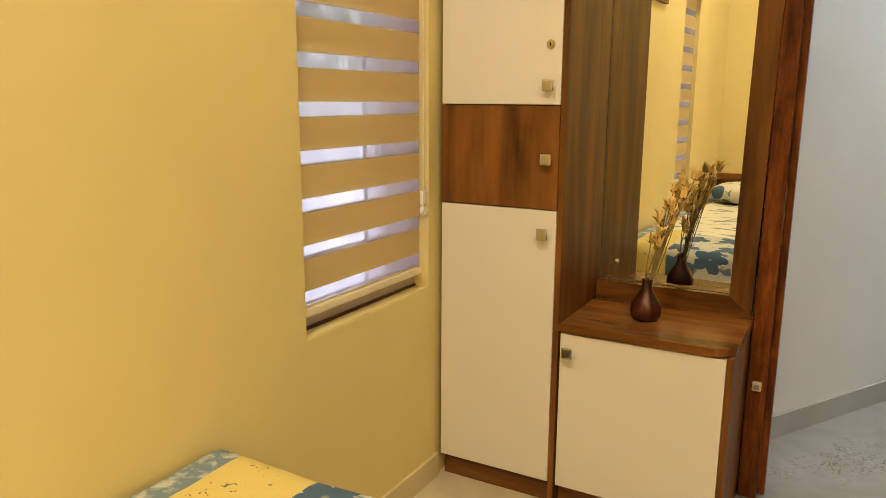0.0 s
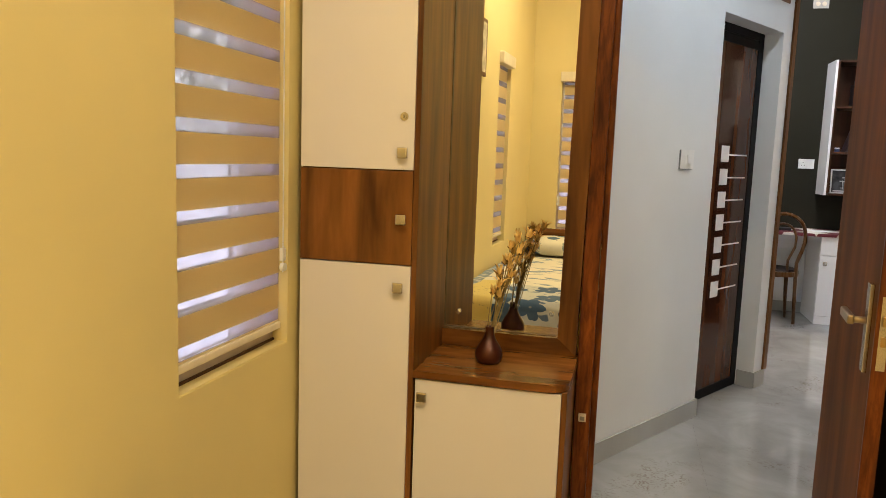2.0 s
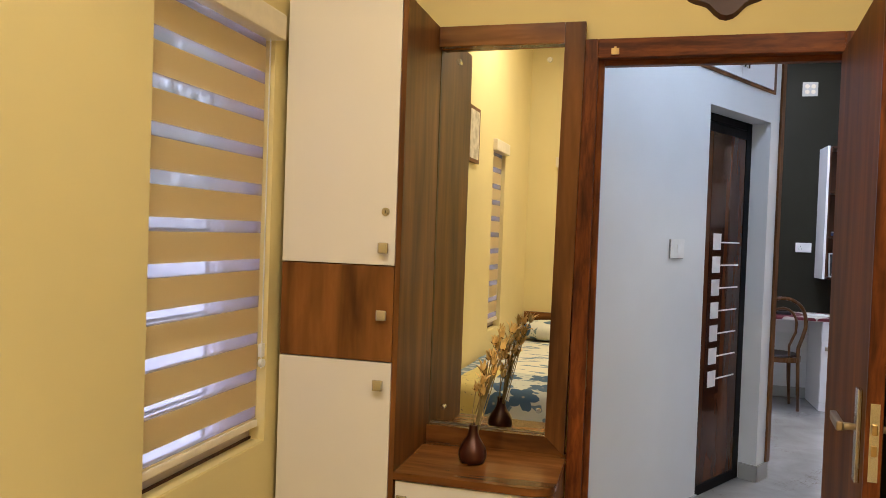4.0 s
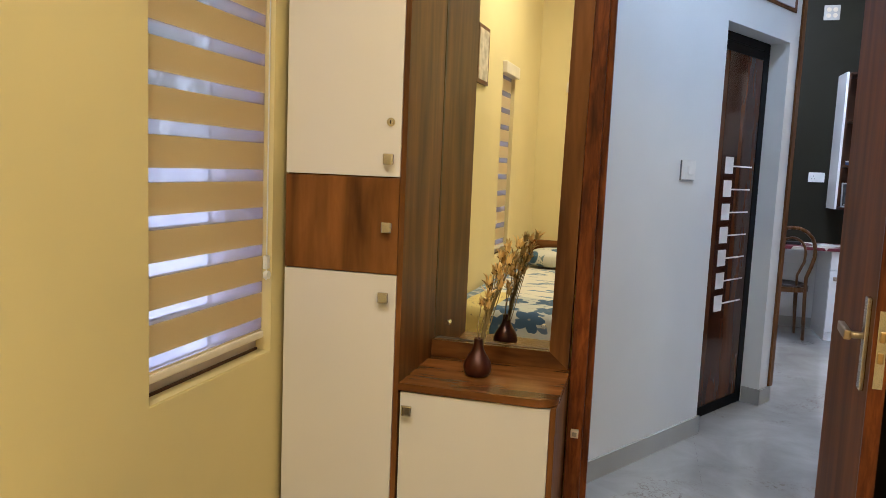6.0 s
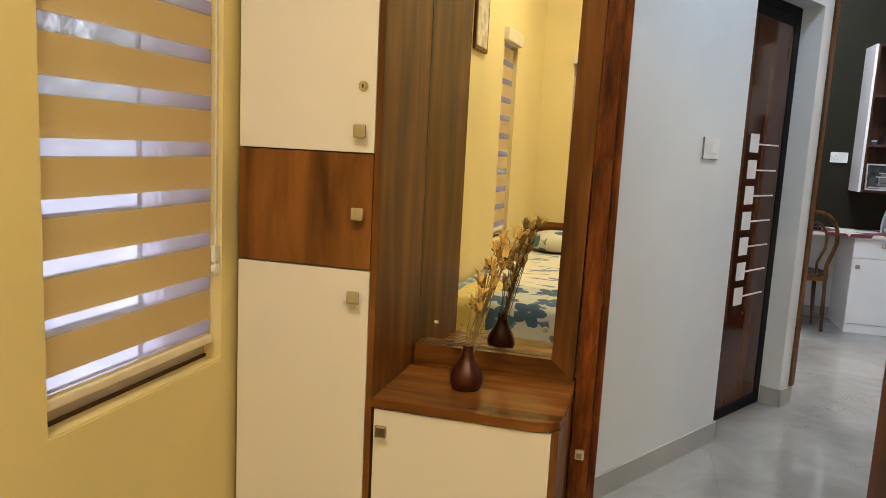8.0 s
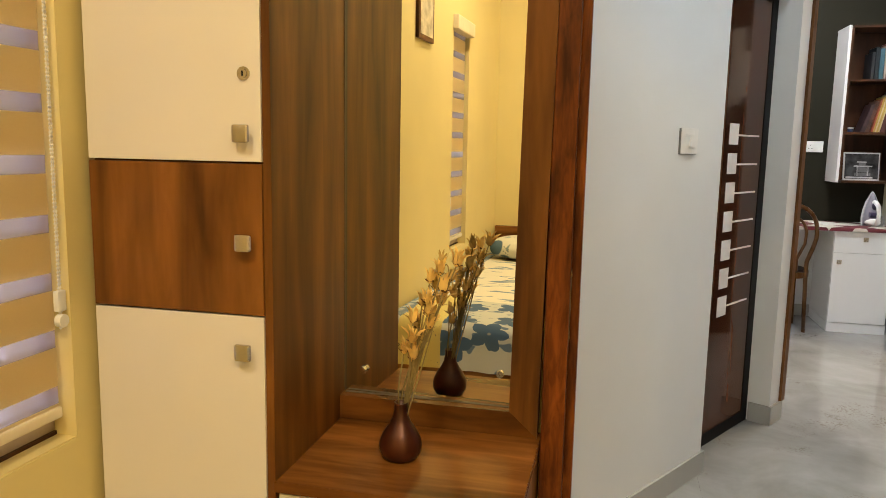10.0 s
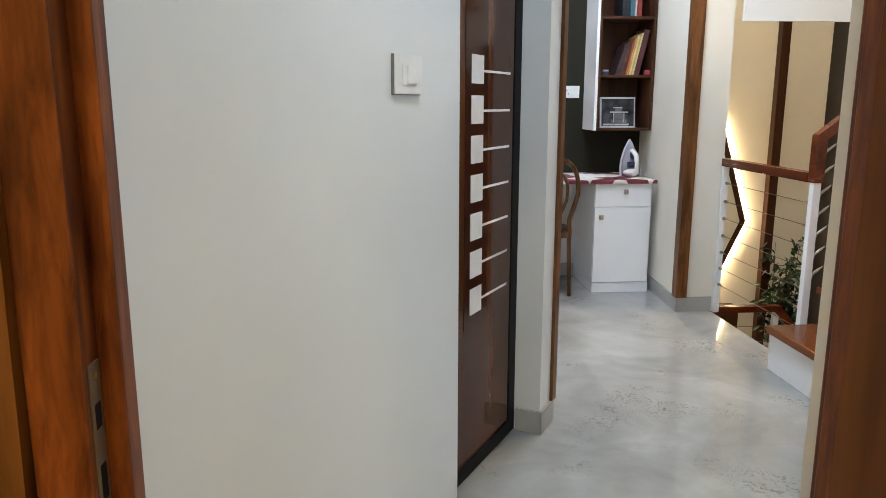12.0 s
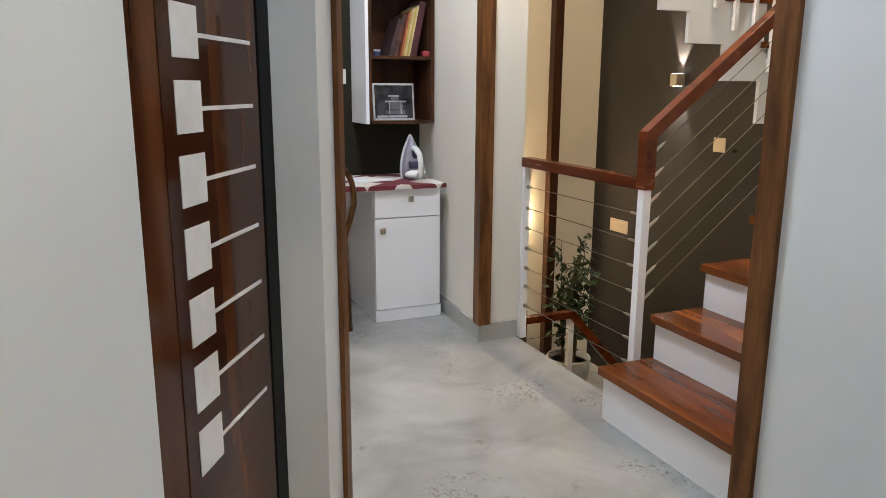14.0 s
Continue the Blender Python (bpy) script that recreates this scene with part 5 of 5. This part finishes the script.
boxpart("newel", bal, GLOSS_WHITE, (PX - 0.019, PX + 0.019, PY - 0.006, PY + 0.032, -0.16, 0.932), 0.002, "white newel post")
boxpart("newel_top", bal, RAIL_WOOD, (PX - 0.026, PX + 0.026, PY - 0.014, PY + 0.040, 0.9325, 1.165), 0.003, "red-brown wooden newel block")
boxpart("wall_post", bal, GLOSS_WHITE, (PX - 0.025, PX + 0.013, 6.262, 6.2875, 0.0, 0.935), 0.002, "white post against the wall")
boxpart("landing_rail", bal, RAIL_WOOD, (PX - 0.030, PX + 0.030, PY + 0.0405, 6.2875, 0.932, 0.980), 0.004, "red-brown wooden handrail")
slope = RISE / GO
ang = math.atan2(RISE, GO)
bm = bmesh.new()
L = 2.3
m = Matrix.Translation((PX - 0.026, PY + 0.013, 1.163)) @ Matrix.Rotation(-ang, 4, "Y")
box(bm, 0.004, L, -0.026, 0.026, -0.050, 0.0, 0.004, m)
part("flight_rail", bm, RAIL_WOOD, bal, "red-brown sloping handrail")


def fitting(bm, p, d, ln=0.045):
    p, d = Vector(p), Vector(d).normalized()
    cyl(bm, p, p + d * ln, 0.0062, None, 10)
    cyl(bm, p + d * ln, p + d * (ln + 0.022), 0.0062, 0.0025, 10)
    cyl(bm, p - d * 0.0, p + d * 0.008, 0.011, None, 12)


def stay(p, d, length, near, far):
    """A tight cable with a metal fitting at its ends."""
    p, d = Vector(p), Vector(d)
    b2 = bmesh.new()
    cyl(b2, p, p + d * length, 0.0018, None, 6)
    c = part("cable", b2, CABLE, bal, "thin steel cable")
    b2 = bmesh.new()
    fitting(b2, p, d, near)
    part("fitting", b2, STEEL, c, "bright metal fitting")
    if far:
        b2 = bmesh.new()
        fitting(b2, p + d * length, -d, far)
        part("fitting", b2, STEEL, c, "bright metal fitting")


for z in (0.828, 0.714, 0.608, 0.499, 0.392, 0.290, 0.184):
    stay((PX, PY + 0.032, z), (0, 1, 0), 6.262 - PY - 0.032, 0.045, 0.03)
for i in range(7):
    z = 1.075 - i * 0.1018
    stay((PX + 0.019 if z < 0.93 else PX + 0.026, PY + 0.012, z), (math.cos(ang), 0, math.sin(ang)), 2.25, 0.055, 0)

# ---- stairwell ----
low = thing("lower_railing", "red-brown handrail of the flight below on white posts", "railing", "", (3.2, 7.35, -1.2))
boxpart("level_rail", low, RAIL_WOOD, (2.24, 3.285, 7.315, 7.385, -0.325, -0.275), 0.004)
bm = bmesh.new()
m = Matrix.Translation((3.25, 7.35, -0.30)) @ Matrix.Rotation(radians(48), 4, "Y")
box(bm, 0.0, 1.6, -0.035, 0.035, -0.03, 0.03, 0.004, m)
part("sloping_rail", bm, RAIL_WOOD, low)
for x in (3.25, 2.40):
    boxpart("post", low, GLOSS_WHITE, (x - 0.022, x + 0.022, 7.33, 7.37, -1.2, -0.326), 0.002)
for z in (-0.45, -0.58, -0.71, -0.84, -0.97):
    bm = bmesh.new()
    cyl(bm, (2.42, 7.35, z), (3.228, 7.35, z), 0.0025, None, 6)
    part("cable", bm, CABLE, low)
bm = bmesh.new()
box(bm, 2.236, 4.199, 7.28, 8.499, -1.36, -1.2)
structure("landing_lower", bm, TILE, "pale tiled half landing below", "landing")

strip = thing("wall_post_trim", "tall dark brown wooden post on the stairwell wall", "post", "", (3.74, 8.47, -1.2))
boxpart("post", strip, wood("dark_post_wood", (0.030, 0.012, 0.006), (0.055, 0.022, 0.010), 0.35), (3.680, 3.762, 8.42, 8.499, -1.2, 3.9), 0.003)

LV = [(3.485, 0.228), (3.215, 1.10), (2.70, 1.45), (2.36, 0.95), (2.36, -0.50), (2.75, -0.95), (3.225, -0.36)]
art = thing("backlit_panel", "angular wooden wall panel lit from behind by a warm LED strip", "wall light", "", (3.0, 8.47, -0.3))


def poly_xz(bm, pts, y0, y1):
    a = [bm.verts.new((x, y0, z)) for x, z in pts]
    c = [bm.verts.new((x, y1, z)) for x, z in pts]
    bm.faces.new(a)
    bm.faces.new(c[::-1])
    n = len(pts)
    for i in range(n):
        bm.faces.new((a[i], c[i], c[(i + 1) % n], a[(i + 1) % n]))


def inset(pts, k):
    cx, cz = sum(p[0] for p in pts) / len(pts), sum(p[1] for p in pts) / len(pts)
    return [(cx + (x - cx) * k, cz + (z - cz) * k) for x, z in pts]


bm = bmesh.new()
poly_xz(bm, LV, 8.425, 8.450)
part("wooden_edge", bm, SHELF_WOOD, art)
bm = bmesh.new()
poly_xz(bm, inset(LV, 0.90), 8.4205, 8.4248)
part("face_panel", bm, CREAM, art, "cream face panel")
bm = bmesh.new()
poly_xz(bm, inset(LV, 1.055), 8.462, 8.474)
part("led_strip", bm, LED, art, "warm white LED glow")

bm = bmesh.new()
box(bm, 2.55, 3.40, 8.25, 8.40, -1.2, -0.55, 0.004)
single("low_cabinet", bm, SHELF_WOOD, "dark brown low cabinet on the half landing", "cabinet")

sc = thing("wall_sconce", "small square up and down wall light, switched on", "wall light", "", (4.2, 7.45, 1.40))
boxpart("body", sc, plain("dull_bronze", (0.30, 0.25, 0.19), 0.4, 0.4), (4.12, 4.199, 7.405, 7.475, 1.355, 1.445), 0.003)
for z0, z1 in ((1.4455, 1.447), (1.353, 1.3545)):
    boxpart("light_slot", sc, SCONCE_GLOW, (4.13, 4.185, 7.415, 7.465, z0, z1))
for zz, rot in ((1.452, 180), (1.348, 0)):
    d = bpy.data.lights.new("sconce_spot", "SPOT")
    d.energy, d.spot_size, d.spot_blend, d.color, d.shadow_soft_size = 95, radians(56), 0.5, (1.0, 0.88, 0.68), 0.012
    ob = new("sconce_spot", d)
    ob.matrix_world = pose(4.172, 7.44, zz, rot, 0, 0)
DULL_CREAM = plain("dull_cream_plastic", (0.60, 0.50, 0.40), 0.5)
for nm, y0, y1, z0, z1 in (("stairwell_socket", 6.935, 7.045, 0.895, 0.995), ("stairwell_switch", 7.98, 8.22, 0.115, 0.225)):
    so = thing(nm, "cream wall plate on the charcoal wall", "wall plate", "", (4.2, y0, z0))
    boxpart("plate", so, DULL_CREAM, (4.188, 4.1995, y0, y1, z0, z1), 0.003)
    boxpart("key", so, DULL_CREAM, (4.183, 4.1878, y0 + 0.03, y1 - 0.03, z0 + 0.025, z1 - 0.025), 0.001)
bm = bmesh.new()
cyl(bm, (4.192, 6.84, 0.912), (4.1995, 6.84, 0.912), 0.014, None, 16)
single("cable_outlet", bm, BLACK, "small round black outlet on the charcoal wall", "outlet")

# potted plant on the half landing
QX, QY = 3.58, 7.86
plant = thing("potted_plant", "leafy green potted plant on the half landing", "plant", "", (QX, QY, -1.2))
bm = bmesh.new()
lathe(bm, [(0.10, -1.199), (0.13, -1.16), (0.175, -0.98), (0.185, -0.86), (0.178, -0.85), (0.165, -0.86), (0.160, -0.90)], QX, QY, 36)
part("pot", bm, plain("grey_white_pot", (0.34, 0.335, 0.32), 0.4), plant, "grey white pot", True)
bm = bmesh.new()
cyl(bm, (QX, QY, -0.94), (QX, QY, -0.90), 0.158, None, 30)
part("soil", bm, plain("pebble_soil", (0.10, 0.08, 0.06), 0.9, 0, 0.5), plant)
LEAF = plain("green_leaf", (0.020, 0.042, 0.014), 0.35, 0, 0.4)
BARK = plain("plant_stem", (0.10, 0.07, 0.035), 0.8)
rng = random.Random(11)
leaf_me = None
for k in range(9):
    a = k * 2.4
    top = Vector((QX + math.cos(a) * rng.uniform(0.04, 0.23), QY + math.sin(a) * rng.uniform(0.04, 0.2), rng.uniform(-0.30, 0.22)))
    base = Vector((QX + math.cos(a) * 0.05, QY + math.sin(a) * 0.05, -0.92))
    midp = base.lerp(top, 0.5) + Vector((rng.uniform(-0.04, 0.04), rng.uniform(-0.04, 0.04), 0))
    pts = [base.lerp(midp, j / 4) if j <= 4 else midp.lerp(top, (j - 4) / 4) for j in range(9)]
    bm = bmesh.new()
    tube(bm, pts, [0.007 - 0.0006 * j for j in range(9)], 6)
    branch = part("branch", bm, BARK, plant, "", True)
    for j in range(58):
        f = rng.uniform(0.25, 1.0)
        p = base.lerp(top, f) + Vector((rng.gauss(0, 0.035), rng.gauss(0, 0.035), rng.gauss(0, 0.03)))
        if leaf_me is None:
            bm = bmesh.new()
            ln = 0.085
            rows = [(0, 0.002), (0.2, 0.016), (0.45, 0.024), (0.7, 0.017), (1.0, 0.001)]
            vs = [[bm.verts.new((ln * u, -w, -0.012 * u * u + 0.005)), bm.verts.new((ln * u, 0, -0.018 * u * u)), bm.verts.new((ln * u, w, -0.012 * u * u + 0.005))] for u, w in rows]
            for r0, r1 in zip(vs, vs[1:]):
                bm.faces.new((r0[0], r0[1], r1[1], r1[0]))
                bm.faces.new((r0[1], r0[2], r1[2], r1[1]))
            leaf_me = mesh_of("leaf", bm, LEAF, True)
        lf = new("leaf", leaf_me)
        lf.parent = branch
        az = rng.uniform(0, 360)
        lf.matrix_basis = pose(p.x, p.y, p.z, rng.uniform(-40, 40), rng.uniform(-10, 50), az) @ Matrix.Scale(rng.uniform(0.6, 1.05), 4)

# ---- floor tiles ----
TS, GAP = 0.80, 0.00015


def tile_mesh(x0, x1, y0, y1, mat):
    bm = bmesh.new()
    box(bm, x0 + GAP, x1 - GAP, y0 + GAP, y1 - GAP, -0.008, 0.0)
    return mesh_of("tile", bm, mat)


def lay(x0, x1, y0, y1, ox, oy, mat=TILE):
    nx0 = math.floor((x0 - ox) / TS)
    ny0 = math.floor((y0 - oy) / TS)
    i = nx0
    while ox + i * TS < x1:
        j = ny0
        while oy + j * TS < y1:
            a, c = max(x0, ox + i * TS), min(x1, ox + (i + 1) * TS)
            d, e = max(y0, oy + j * TS), min(y1, oy + (j + 1) * TS)
            if c - a > 0.02 and e - d > 0.02:
                ob = new("tile", tile_mesh(a, c, d, e, mat))
                ob.parent = floor
            j += 1
        i += 1


# bedroom side gets the tile with warm light in its colour
lay(LEFT - 0.15, RIGHT + 0.1, REAR - 0.1, 2.45, 0.35, 0.36, LIT_TILE)
lay(LEFT - 0.15, RIGHT + 0.1, 2.45, 4.45, 0.35, 0.36)
lay(0.12, 2.215, 4.45, 7.49, 0.35, 0.36)
